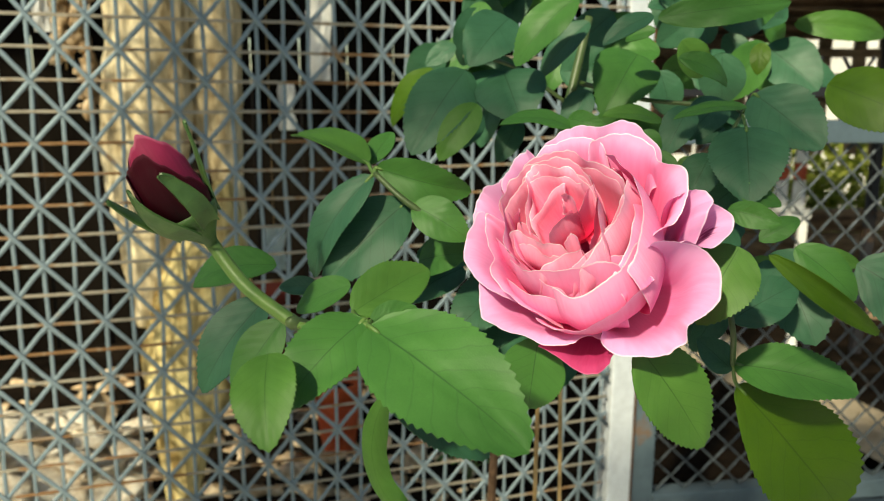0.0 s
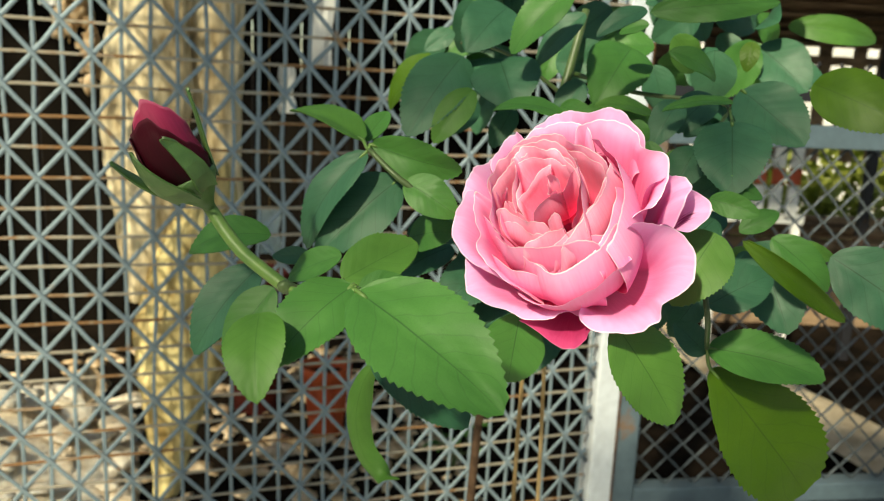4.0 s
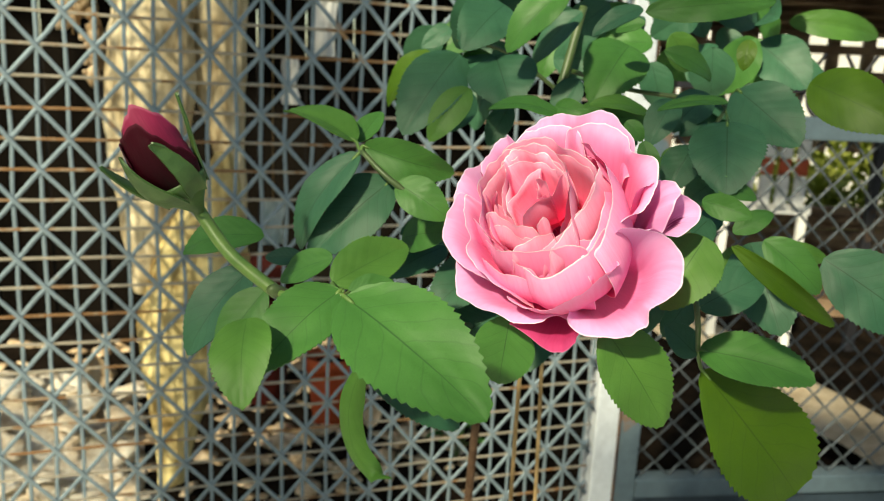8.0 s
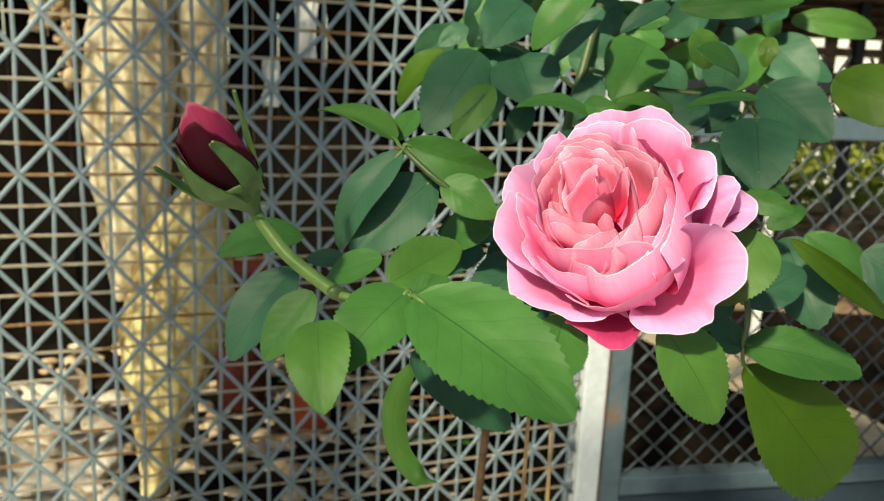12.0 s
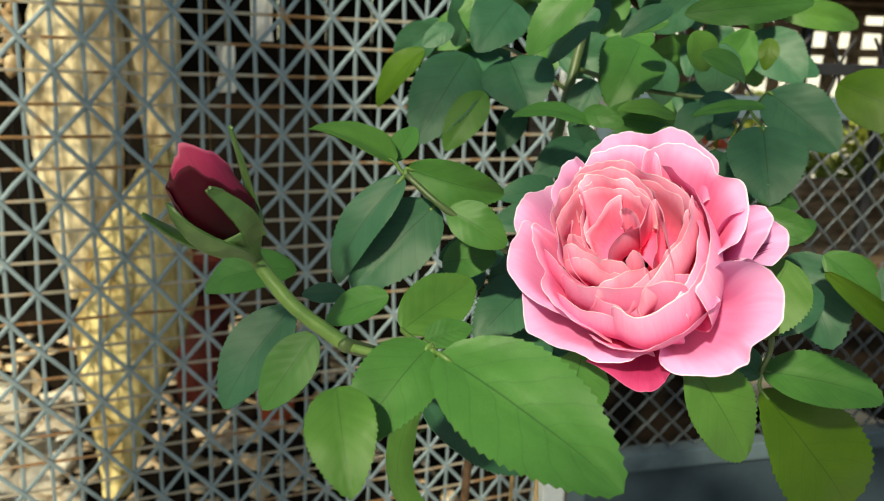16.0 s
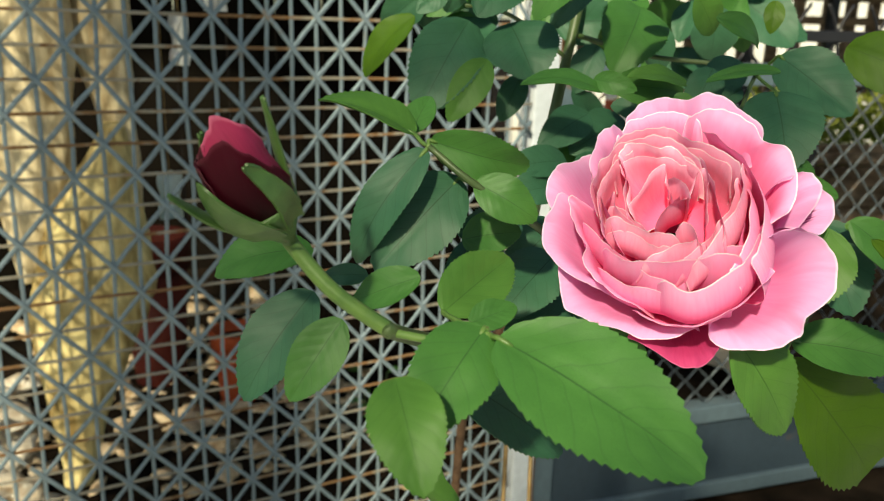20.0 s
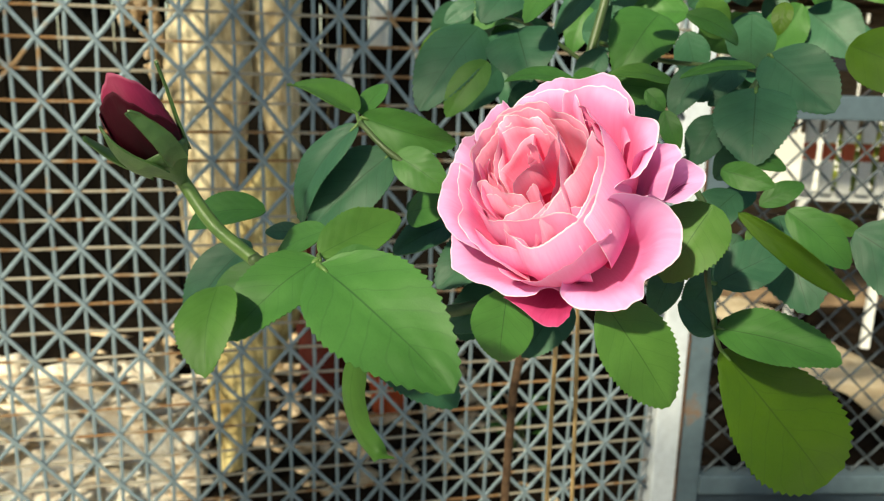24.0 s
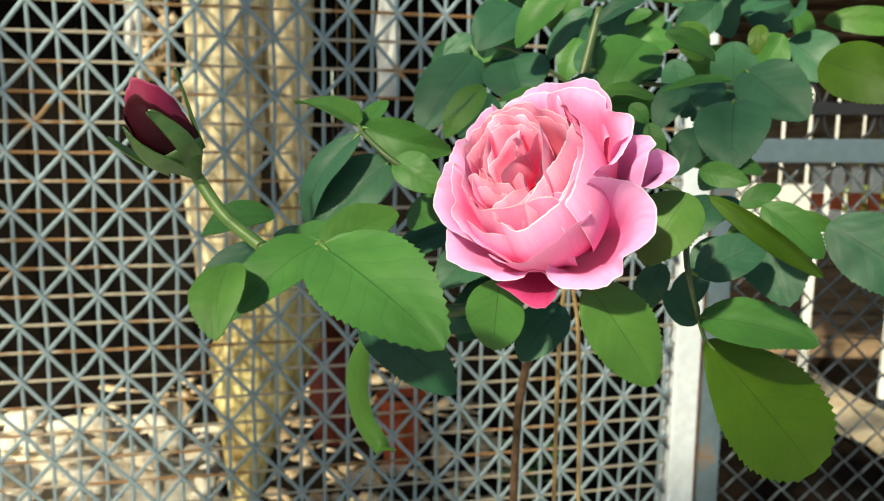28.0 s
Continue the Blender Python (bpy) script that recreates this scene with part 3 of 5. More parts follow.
def fence_shade_place(r):
    """Unseen foliage added to shade the fence, in clusters with gaps for the sun."""
    while True:
        q, k = r.uniform(-1.32, -0.38), r.uniform(-1.5, -0.22)
        if noise.noise((q * 7.0, k * 4.5, 3.7)) > (0.5 if q < -0.91 else -0.45 if q < -0.64 else 0.6):
            return ASIDE * q + ALONG * k + Vector((0, 0, r.uniform(1.95, 2.25)))


def shade_place(r):
    """Unseen foliage added to shade bush and gate, thin over the bush, with gaps."""
    while True:
        q, k = r.uniform(-0.42, 0.62), r.uniform(-1.36, -0.66)
        if ((q + 0.052) / 0.024) ** 2 + ((k + 1.0) / 0.05) ** 2 > 1 and ((q + 0.095) / 0.066) ** 2 + ((k + 0.912) / 0.085) ** 2 > 1 and ((q + 0.108) / 0.05) ** 2 + ((k + 1.055) / 0.045) ** 2 > 1:
            return ASIDE * q + ALONG * k + Vector((0, 0, 2.0 + r.uniform(-0.02, 0.02)))


clumps("overhanging_foliage", LEAF_GREENS[1], "unseen green foliage added overhead to shade the fence", "foliage", 1900, fence_shade_place, 0.06, 17)
clumps("overhanging_foliage", LEAF_GREENS[1], "unseen leaves added overhead to shade the rose bush", "foliage", 1150, shade_place, 0.034, 29)
clumps("shrub", SHRUB, "sunlit yellow-green shrub beyond the gate", "shrub", 9000, lambda r: Vector((r.uniform(1.72, 4.6), r.uniform(4.25, 4.6), r.uniform(0.20, 1.0) - 0.08 * r.random())), 0.065, 3)


def rock(bm, c, size, r, flat=0.6, fine=2):
    m = bmesh.ops.create_icosphere(bm, subdivisions=fine, radius=1.0)
    s = r.random() * 90
    sc = Vector((size * r.uniform(0.7, 1.5), size * r.uniform(0.7, 1.3), size * flat * r.uniform(0.6, 1.2)))
    q = Euler((r.uniform(-0.4, 0.4), r.uniform(-0.4, 0.4), r.uniform(0, 6.28))).to_matrix()
    for v in m["verts"]:
        k = 1 + 0.6 * noise.noise(v.co * 1.5 + Vector((s, 0, 0))) + 0.3 * noise.noise(v.co * 4 + Vector((0, s, 0)))
        v.co = c + q @ Vector((v.co.x * sc.x, v.co.y * sc.y, v.co.z * sc.z)) * k


def heap():
    r = random.Random(8)
    bm = bmesh.new()
    for _ in range(330):
        u, b = r.uniform(-1.25, 0.17), r.uniform(0.08, 0.75)
        top = 0.150 * max(0.0, 1 - abs(b - 0.40) / 0.5) * min(1.0, (0.22 - u) / 0.30)
        rock(bm, fence_point(u, b, 0.40 + top * r.uniform(0.5, 1.0)), r.uniform(0.010, 0.046), r, r.uniform(0.12, 0.4))
    hill = [[bm.verts.new(fence_point(-1.35 + 0.05 * i, 0.05 + 0.05 * j, 0.385 + 0.125 * max(0.0, 1 - abs(0.05 * j - 0.35) / 0.5) * max(0.0, min(1.0, (0.22 + 1.35 - 0.05 * i) / 0.30)) + 0.02 * noise.noise((i * 0.7, j * 0.7, 2)))) for i in range(32)] for j in range(16)]
    for j in range(15):
        for i in range(31):
            bm.faces.new((hill[j][i], hill[j][i + 1], hill[j + 1][i + 1], hill[j + 1][i]))
    solo("rubble_heap", bm, DEBRIS, "pale sunlit heap of dry rubble and leaves behind the fence", "rubble", kind="stuff")
    bm = bmesh.new()
    for _ in range(420):
        u, b = r.uniform(-0.2, 0.96), r.uniform(0.05, 1.1)
        at = fence_point(u, b)
        rock(bm, Vector((at.x, at.y, ground_height(at.x, at.y) + 0.004)), r.uniform(0.010, 0.032), r, r.uniform(0.12, 0.35), 1)
    solo("dry_litter", bm, HUSK, "scattered dry leaves and crumbs on the soil", "litter", kind="stuff")


heap()


def dry_leaf(at, tilt, size, name="dry_leaf", label="curled pale brown dead leaf"):
    m = Matrix.Translation(at) @ Euler(tilt).to_matrix().to_4x4()

    def at_(u, v):
        s = u * 2 - 1
        h = math.sin(math.pi * min(1, v ** 0.8)) ** 0.8 * 0.5 if 0 < v < 1 else 0
        return m @ Vector((s * h * size * 0.6, (v - 0.5) * size, size * (0.25 * s * s * h + 0.15 * math.sin(v * 3))))
    solo(name, sheet(7, 10, at_, 0.0008), HUSK, label, "leaf", "dead leaves")


dry_leaf(fence_point(0.088, 0.34, 0.585), (0.9, 0.5, 0.9), 0.085, label="curled pale brown dead leaf caught on the heap")
dry_leaf(fence_point(0.62, 0.30, 0.47), (0.8, 0.2, 0.4), 0.07)
dry_leaf(fence_point(0.46, 0.25, 0.45), (0.5, 0.6, 1.9), 0.07)
dry_leaf(fence_point(0.80, 0.33, 0.45), (0.7, -0.3, 2.6), 0.07)


def turned(c, prof, n=24):
    bm = bmesh.new()
    rings = [[bm.verts.new(c + Vector((rr * math.cos(a), rr * math.sin(a), hh))) for a in [2 * math.pi * k / n for k in range(n)]] for hh, rr in prof]
    for p, q in zip(rings, rings[1:]):
        for k in range(n):
            bm.faces.new((p[k], p[(k + 1) % n], q[(k + 1) % n], q[k]))
    bm.faces.new(list(reversed(rings[0])))
    bm.faces.new(rings[-1])
    return bm


def pot(u, back, z0, z1, r, label, material):
    c = fence_point(u, back, z0)
    h = z1 - z0
    th = thing("flower_pot", c, label, "flower pot", "clay pots")
    part("body", turned(c, [(0, 0.68 * r), (0.02 * h, 0.70 * r), (0.8 * h, 0.93 * r), (0.8 * h, 0.84 * r), (0.1 * h, 0.6 * r)]), material, th)
    part("rim", turned(c, [(0.8 * h, 0.86 * r), (0.8 * h, 1.03 * r), (0.97 * h, 1.06 * r), (h, 1.04 * r), (h, 0.93 * r), (0.82 * h, 0.86 * r)]), material, th)
    part("soil_fill", turned(c, [(0.70 * h, 0.80 * r), (0.86 * h, 0.86 * r), (0.88 * h, 0.5 * r)]), SOIL, th)


pot(0.560, 0.42, 0.395, 0.560, 0.052, "small orange clay flower pot on the soil", CLAY)
pot(0.43, 0.58, 0.395, 0.735, 0.075, "tall dark red clay pot, shade put into its colour", SHADED_CLAY)


def catkin(u, z0, z1, wide, seed, back=0.22):
    """A hanging dry seed stalk of many small husks."""
    r = random.Random(seed)
    top = fence_point(u, back, 1.80)
    th = thing("seed_stalk", fence_point(u, back, z0), "hanging dry brown seed stalk with pale husks", "seed stalk", "seed stalks")
    part("stalk", tube(smooth_line([top, fence_point(u + 0.004, back, (z1 + 1.8) / 2), fence_point(u, back, z1), fence_point(u + 0.004, back, z0)], 5), 0.0016, 6), STRAW, th)
    bm = bmesh.new()
    for k in range(70):
        z = r.uniform(z0, z1)
        rock(bm, fence_point(u + r.uniform(-1, 1) * wide, back + r.uniform(-1, 1) * wide * 0.7, z), r.uniform(0.006, 0.012), r, 1.4)
    tagged(part("husk", bm, HUSK, th), kind="stuff")


catkin(0.130, 1.135, 1.50, 0.014, 1)
catkin(0.098, 1.205, 1.50, 0.014, 2)


def scrap(name, u, back, z0, z1, wide, material, label, seed):
    a, n = fence_point(u, back, 0), 14

    def at(x, v):
        s = x * 2 - 1
        return Vector((a.x, a.y, z0 + (z1 - z0) * v)) + FU * (s * wide / 2 * (0.75 + 0.35 * noise.noise((v * 3, seed, 0)))) + FN * (0.012 * noise.noise((s * 2, v * 4, seed)) + 0.006 * noise.noise((s * 6, v * 9, seed)))
    th = thing(name, Vector((a.x, a.y, z1)), label, "scrap", "hanging scraps")
    part("sheet", sheet(9, n, at, 0.0006), material, th)
    part("string", tube([Vector((a.x, a.y, z1 - 0.003)), Vector((a.x, a.y, 1.80))], 0.0008, 5), STRAW, th)


line_wire = thing("hanging_wire", fence_point(0.3, 0.2, 1.80), "thin wire strung under the roof battens", "wire")
part("strand", tube([fence_point(-1.2, 0.22, 1.80), fence_point(0.3, 0.22, 1.795), fence_point(1.6, 0.22, 1.80)], 0.0012, 5), IRON, line_wire)
for u in (-1.2, 0.2, 1.6):
    part("hook", tube([fence_point(u, 0.22, 1.795), fence_point(u, 0.5, 1.88)], 0.0012, 5), IRON, line_wire)
scrap("paper_scrap", 0.445, 0.22, 1.105, 1.185, 0.035, WHITE, "torn white paper scrap hanging in the shed", 1.0)
scrap("paper_scrap", 0.505, 0.22, 1.19, 1.40, 0.050, WHITE, "long torn white paper scrap hanging in the shed", 2.0)
scrap("paper_scrap", 0.074, 0.22, 1.262, 1.40, 0.036, WHITE, "white crumpled scrap hanging by the fence", 3.0)
scrap("plastic_scrap", 0.415, 0.22, 0.855, 0.935, 0.050, CLOTH, "pale blue-green crumpled plastic scrap", 4.0)

# a low weed in the shade behind the lattice
weed_at = fence_point(0.785, 0.22)
weed_foot = Vector((weed_at.x, weed_at.y, ground_height(weed_at.x, weed_at.y)))
weed = thing("weed", weed_foot, "low green weed growing behind the lattice fence", "weed")
wr = random.Random(5)
for k in range(9):
    a = 2.4 * k
    reach = Vector((math.cos(a), math.sin(a), 0)) * wr.uniform(0.02, 0.05)
    top = weed_foot + reach + Vector((0, 0, wr.uniform(0.04, 0.11)))
    part("stalk", tube(smooth_line([weed_foot - Vector((0, 0, 0.01)), weed_foot + reach * 0.4 + Vector((0, 0, 0.03)), top], 4), 0.0012, 6), STEM_DARK, weed)
    d = Vector((math.cos(a), math.sin(a), wr.uniform(-0.3, 0.2))) * wr.uniform(0.03, 0.045)
    n = Vector((-math.sin(a), math.cos(a), 0)) * 0.011

    def blade(u, v):
        h = math.sin(math.pi * min(1.0, v ** 0.8)) if 0 < v < 1 else 0.0
        return top + d * v + n * ((u * 2 - 1) * h) + Vector((0, 0, 0.006 * math.sin(3.1 * v)))
    part("leaf", sheet(5, 9, blade, 0.0004), LEAF_GREENS[1], weed)

# pale sand beyond the gate, its shape standing in for a band of sunlight
bm = bmesh.new()
sp = [[bm.verts.new((0.95 + 0.42 * j / 14 + 0.30 * (i / 6 - 0.5) + 0.05 * noise.noise((i, j * 0.6, 5)), 3.35 - 1.45 * j / 14, GZ + 0.03 + 0.035 * math.sin(math.pi * i / 6) + 0.02 * noise.noise((i * 0.9, j * 0.9, 9)))) for i in range(7)] for j in range(15)]
for j in range(14):
    for i in range(6):
        bm.faces.new((sp[j][i], sp[j + 1][i], sp[j + 1][i + 1], sp[j][i + 1]))
bmesh.ops.recalc_face_normals(bm, faces=bm.faces)
solo("sand_bank", bm, SAND, "pale sand strip shaped as the sunlit band of ground beyond the gate", "sand", kind="stuff")

# ---- rose bush ----
bush = thing("rose_bush", (0.04, 0.62, GZ), "rose bush with one open pink bloom and a dark red bud", "rose bush")
FACE = Vector((-0.01, -0.02, 1.20))


def leaf(base, tip, w=0.6, roll=0.0, bend=0.08, fold=0.12, hue=0.3, foot=None, blunt=0.64, peak=0.80):
    """A toothed rose leaflet from base to tip; w is its width against its length, roll turns it about its midrib."""
    a, b = Vector(base), Vector(tip)
    run = b - a
    ln = run.length
    run.normalize()
    mid = (a + b) / 2
    n = (FACE - mid).normalized() + Vector((0, 0, 0.45))
    n = (n - run * n.dot(run)).normalized()
    n = Matrix.Rotation(radians(roll), 3, run) @ n
    across = run.cross(n)
    seed = random.random() * 50
    teeth = 44

    def at(u, v):
        s = u * 2 - 1
        body = math.sin(math.pi * min(1.0, v ** peak)) ** blunt if 0 < v < 1 else 0.0
        half = ln * w * 0.5 * body
        row = round(v * (teeth - 1))
        fwd = 0.0
        if abs(s) > 0.99 and 1 < row < teeth - 2:
            half *= 1.040 + 0.04 * noise.noise((row * 0.9, s, seed)) if row % 2 else 0.985
            fwd = 0.016 * ln if row % 2 else 0.0
        x = half * s
        lift = 4 * bend * ln * v * (1 - v) - bend * ln * 0.8 * max(0, v - 0.75) ** 1.5
        cup = fold * half * (abs(s) ** 1.3) - 0.05 * half * math.exp(-(s * 9) ** 2)
        wave = 0.035 * ln * noise.noise((s * 1.3 + seed, v * 3.2, seed)) * (0.3 + abs(s)) * body
        return a + run * (v * ln + fwd) + across * x + n * (lift + cup + wave)
    ob = part("leaf", sheet(11, teeth, at, 0.00035), LEAF_GREENS[min(3, int(hue * 4))], bush)
    if foot:
        f = Vector(foot)
        part("leaf_stalk", tube(smooth_line([f, (f + a) / 2 - n * 0.0008, a, a + run * ln * 0.08 + n * (0.3 * bend * ln - 0.0008)], 3), [0.0009] * 9 + [0.0006], 6), STEM, bush)
    return ob


leaf((-0.0262, 0.2405, 1.1080), (0.0217, 0.2046, 1.0821), w=0.57, roll=-8, bend=0.06, hue=0.45, foot=(-0.0269, 0.2456, 1.1067))
leaf((-0.0280, 0.2482, 1.1080), (-0.0518, 0.2251, 1.0864), w=0.6, roll=10, bend=0.1, hue=0.4, foot=(-0.0269, 0.2456, 1.1067))
leaf((-0.0563, 0.2300, 1.1022), (-0.0516, 0.2045, 1.0822), w=0.60, roll=14, bend=0.12, fold=0.16, hue=0.7)
leaf((-0.0352, 0.2771, 1.1020), (-0.0080, 0.2985, 1.1137), w=0.58, roll=-5, bend=0.05, hue=0.52, foot=(-0.0269, 0.2456, 1.1067))
leaf((-0.0388, 0.3039, 1.1055), (-0.0629, 0.3145, 1.0922), w=0.5, roll=10, bend=0.06, hue=0.3)
leaf((-0.0281, 0.2690, 1.1010), (-0.0114, 0.2743, 1.1043), w=0.6, roll=-10, bend=0.05, hue=0.45, foot=(-0.0269, 0.2456, 1.1067))
leaf((-0.0760, 0.3203, 1.0956), (-0.1022, 0.3091, 1.0582), w=0.52, roll=20, bend=0.1, hue=0.2)
leaf((-0.0665, 0.3028, 1.0910), (-0.0855, 0.2965, 1.0635), w=0.55, roll=10, bend=0.05, hue=0.25)
leaf((-0.0756, 0.3414, 1.1050), (-0.1138, 0.3429, 1.0954), w=0.55, roll=20, bend=0.15, hue=0.45)
leaf((-0.0553, 0.3295, 1.0984), (-0.0729, 0.3307, 1.0978), w=0.5, roll=0, bend=0.05, hue=0.2)
leaf((-0.0353, 0.3496, 1.1492), (-0.0721, 0.3726, 1.1601), w=0.5, roll=35, bend=0.08, fold=0.3, hue=0.7, foot=(-0.0315, 0.3374, 1.1463))
leaf((-0.0354, 0.3605, 1.1482), (-0.0259, 0.3738, 1.1618), w=0.6, roll=-20, bend=0.05, hue=0.35)
leaf((-0.0312, 0.3404, 1.1483), (0.0102, 0.3427, 1.1376), w=0.42, roll=35, bend=0.12, fold=0.2, hue=0.35, foot=(-0.0315, 0.3374, 1.1463))
leaf((-0.0323, 0.3374, 1.1455), (-0.0595, 0.3401, 1.0999), w=0.36, roll=20, bend=0.16, hue=0.2, foot=(-0.0315, 0.3374, 1.1463))
leaf((-0.0182, 0.3429, 1.1331), (-0.0526, 0.3308, 1.0992), w=0.6, roll=5, bend=0.08, hue=0.12, foot=(-0.0166, 0.3290, 1.1344))
leaf((-0.0149, 0.3296, 1.1341), (0.0086, 0.3235, 1.1204), w=0.62, roll=10, bend=0.1, hue=0.3, foot=(-0.0166, 0.3290, 1.1344))
leaf((-0.0133, 0.3582, 1.1035), (0.0093, 0.3467, 1.1095), w=0.75, roll=0, bend=0.08, hue=0.3)
leaf((0.0113, 0.4813, 1.1921), (-0.0198, 0.4521, 1.1446), w=0.58, roll=5, bend=0.08, hue=0.12)
leaf((-0.0078, 0.5594, 1.1936), (-0.0384, 0.5783, 1.1543), w=0.45, roll=30, bend=0.1, hue=0.8)
leaf((0.0377, 0.4928, 1.2225), (0.0129, 0.4658, 1.1942), w=0.7, roll=0, bend=0.1, hue=0.2)
leaf((0.0058, 0.5204, 1.2083), (-0.0126, 0.5175, 1.1954), w=0.6, roll=0, bend=0.05, hue=0.2)
leaf((0.0335, 0.4786, 1.1913), (0.0427, 0.4539, 1.1624), w=1.05, roll=0, bend=0.08, hue=0.15)
leaf((0.0447, 0.4893, 1.1630), (0.0319, 0.4834, 1.1374), w=0.55, roll=0, bend=0.05, hue=0.15)
leaf((0.0694, 0.4432, 1.2302), (0.0372, 0.4451, 1.1937), w=0.5, roll=15, bend=0.1, hue=0.25)
leaf((0.0817, 0.4714, 1.2191), (0.0554, 0.4746, 1.1884), w=0.42, roll=15, bend=0.1, hue=0.15)
leaf((0.0675, 0.4196, 1.1605), (0.0281, 0.4304, 1.1629), w=0.35, roll=30, bend=0.15, hue=0.3)
leaf((0.0641, 0.4252, 1.1661), (0.0822, 0.4126, 1.1619), w=0.5, roll=20, bend=0.15, hue=0.35)
leaf((0.1176, 0.5009, 1.2023), (0.0922, 0.4711, 1.1656), w=0.72, roll=-5, bend=0.15, hue=0.25)
leaf((0.1408, 0.5352, 1.1934), (0.1517, 0.5412, 1.1630), w=0.68, roll=0, bend=0.1, hue=0.15)
leaf((0.1076, 0.4303, 1.2195), (0.0812, 0.4269, 1.2042), w=0.4, roll=10, bend=0.1, hue=0.2)
leaf((0.1143, 0.4495, 1.2132), (0.0999, 0.4584, 1.2080), w=0.5, roll=10, bend=0.1, hue=0.25)
leaf((0.1148, 0.4046, 1.1971), (0.1428, 0.4117, 1.1836), w=0.4, roll=-10, bend=0.15, hue=0.25)
leaf((0.1777, 0.5253, 1.2043), (0.1835, 0.5369, 1.1713), w=0.82, roll=0, bend=0.1, hue=0.2)
leaf((0.2338, 0.5977, 1.2119), (0.2619, 0.5683, 1.1805), w=0.75, roll=0, bend=0.08, hue=0.2)
leaf((0.1019, 0.3987, 1.2155), (0.1670, 0.4003, 1.2234), w=0.25, roll=20, bend=0.1, hue=0.3)
leaf((0.2729, 0.6442, 1.2311), (0.3483, 0.6490, 1.2230), w=0.3, roll=15, bend=0.15, hue=0.5)
leaf((0.1157, 0.4279, 1.1645), (0.0831, 0.4287, 1.1676), w=0.42, roll=30, bend=0.1, hue=0.5)
leaf((0.1487, 0.3990, 1.1728), (0.1150, 0.4080, 1.1671), w=0.3, roll=30, bend=0.1, hue=0.4)
leaf((0.1515, 0.4373, 1.1610), (0.1361, 0.4354, 1.1526), w=0.6, roll=0, bend=0.1, hue=0.1)
leaf((0.0991, 0.4065, 1.1607), (0.1084, 0.4043, 1.1510), w=0.7, roll=0, bend=0.1, hue=0.3)
leaf((0.1084, 0.4043, 1.1510), (0.1158, 0.3997, 1.1312), w=0.5, roll=0, bend=0.1, hue=0.3)
leaf((0.1423, 0.4838, 1.1400), (0.1554, 0.4799, 1.1235), w=0.8, roll=0, bend=0.1, hue=0.5)
leaf((0.1157, 0.4975, 1.1918), (0.0986, 0.5096, 1.1699), w=0.9, roll=0, bend=0.1, hue=0.5)
leaf((0.1324, 0.4619, 1.2083), (0.1488, 0.4710, 1.1884), w=0.7, roll=0, bend=0.1, hue=0.5)
leaf((0.0792, 0.5512, 1.2092), (0.0690, 0.5442, 1.1786), w=0.6, roll=0, bend=0.1, hue=0.3)
leaf((0.1768, 0.4581, 1.2070), (0.1737, 0.4541, 1.1896), w=0.6, roll=0, bend=0.1, hue=0.75)
leaf((0.1605, 0.4219, 1.1792), (0.1848, 0.3911, 1.1534), w=0.72, roll=-5, bend=0.06, hue=0.2, foot=(0.1654, 0.4492, 1.1681))
leaf((0.2000, 0.4251, 1.1845), (0.2361, 0.3887, 1.1645), w=0.55, roll=15, bend=0.1, hue=0.95)
leaf((0.1522, 0.4071, 1.1629), (0.1458, 0.3776, 1.1279), w=0.8, roll=0, bend=0.08, hue=0.08, foot=(0.1654, 0.4492, 1.1681))
leaf((0.1246, 0.3480, 1.1298), (0.1444, 0.3366, 1.1249), w=0.5, roll=20, bend=0.1, hue=0.3)
leaf((0.1504, 0.3743, 1.1104), (0.1701, 0.3766, 1.1206), w=0.5, roll=10, bend=0.1, hue=0.3)
leaf((0.1138, 0.2750, 1.1244), (0.1575, 0.2757, 1.0942), w=0.15, roll=25, bend=0.1, fold=0.4, hue=0.8)
leaf((0.1499, 0.3344, 1.1153), (0.1762, 0.3292, 1.0931), w=0.5, roll=0, bend=0.1, hue=0.25)
leaf((0.1801, 0.3394, 1.1069), (0.2237, 0.3256, 1.0780), w=0.6, roll=10, bend=0.1, hue=0.15)
leaf((0.1621, 0.3532, 1.1083), (0.1890, 0.3520, 1.1033), w=0.35, roll=10, bend=0.1, hue=0.7)
leaf((0.1224, 0.3284, 1.0841), (0.1535, 0.3370, 1.0980), w=0.62, roll=5, bend=0.08, hue=0.22, foot=(0.1127, 0.3027, 1.0923))
leaf((0.1590, 0.3732, 1.1059), (0.1680, 0.3439, 1.0677), w=0.7, roll=0, bend=0.08, hue=0.15)
leaf((0.1480, 0.3725, 1.1027), (0.1602, 0.3675, 1.0813), w=0.7, roll=0, bend=0.08, hue=0.6)
leaf((0.1229, 0.3227, 1.0663), (0.1684, 0.3046, 1.0605), w=0.52, roll=-10, bend=0.08, hue=0.25, foot=(0.1222, 0.3217, 1.0666))
leaf((0.0705, 0.2801, 1.0885), (0.0987, 0.2819, 1.0475), w=0.58, roll=-5, bend=0.06, hue=0.7)
leaf((0.1281, 0.3310, 1.0538), (0.1810, 0.3314, 0.9930), w=0.60, roll=5, bend=0.06, hue=0.9, blunt=0.55, peak=1.25, foot=(0.1222, 0.3217, 1.0666))
leaf((0.1094, 0.2913, 1.1239), (0.0919, 0.2809, 1.0966), w=0.8, roll=0, bend=0.06, hue=0.65)
leaf((0.1223, 0.3225, 1.0636), (0.1075, 0.3255, 1.0765), w=0.7, roll=0, bend=0.05, hue=0.15)
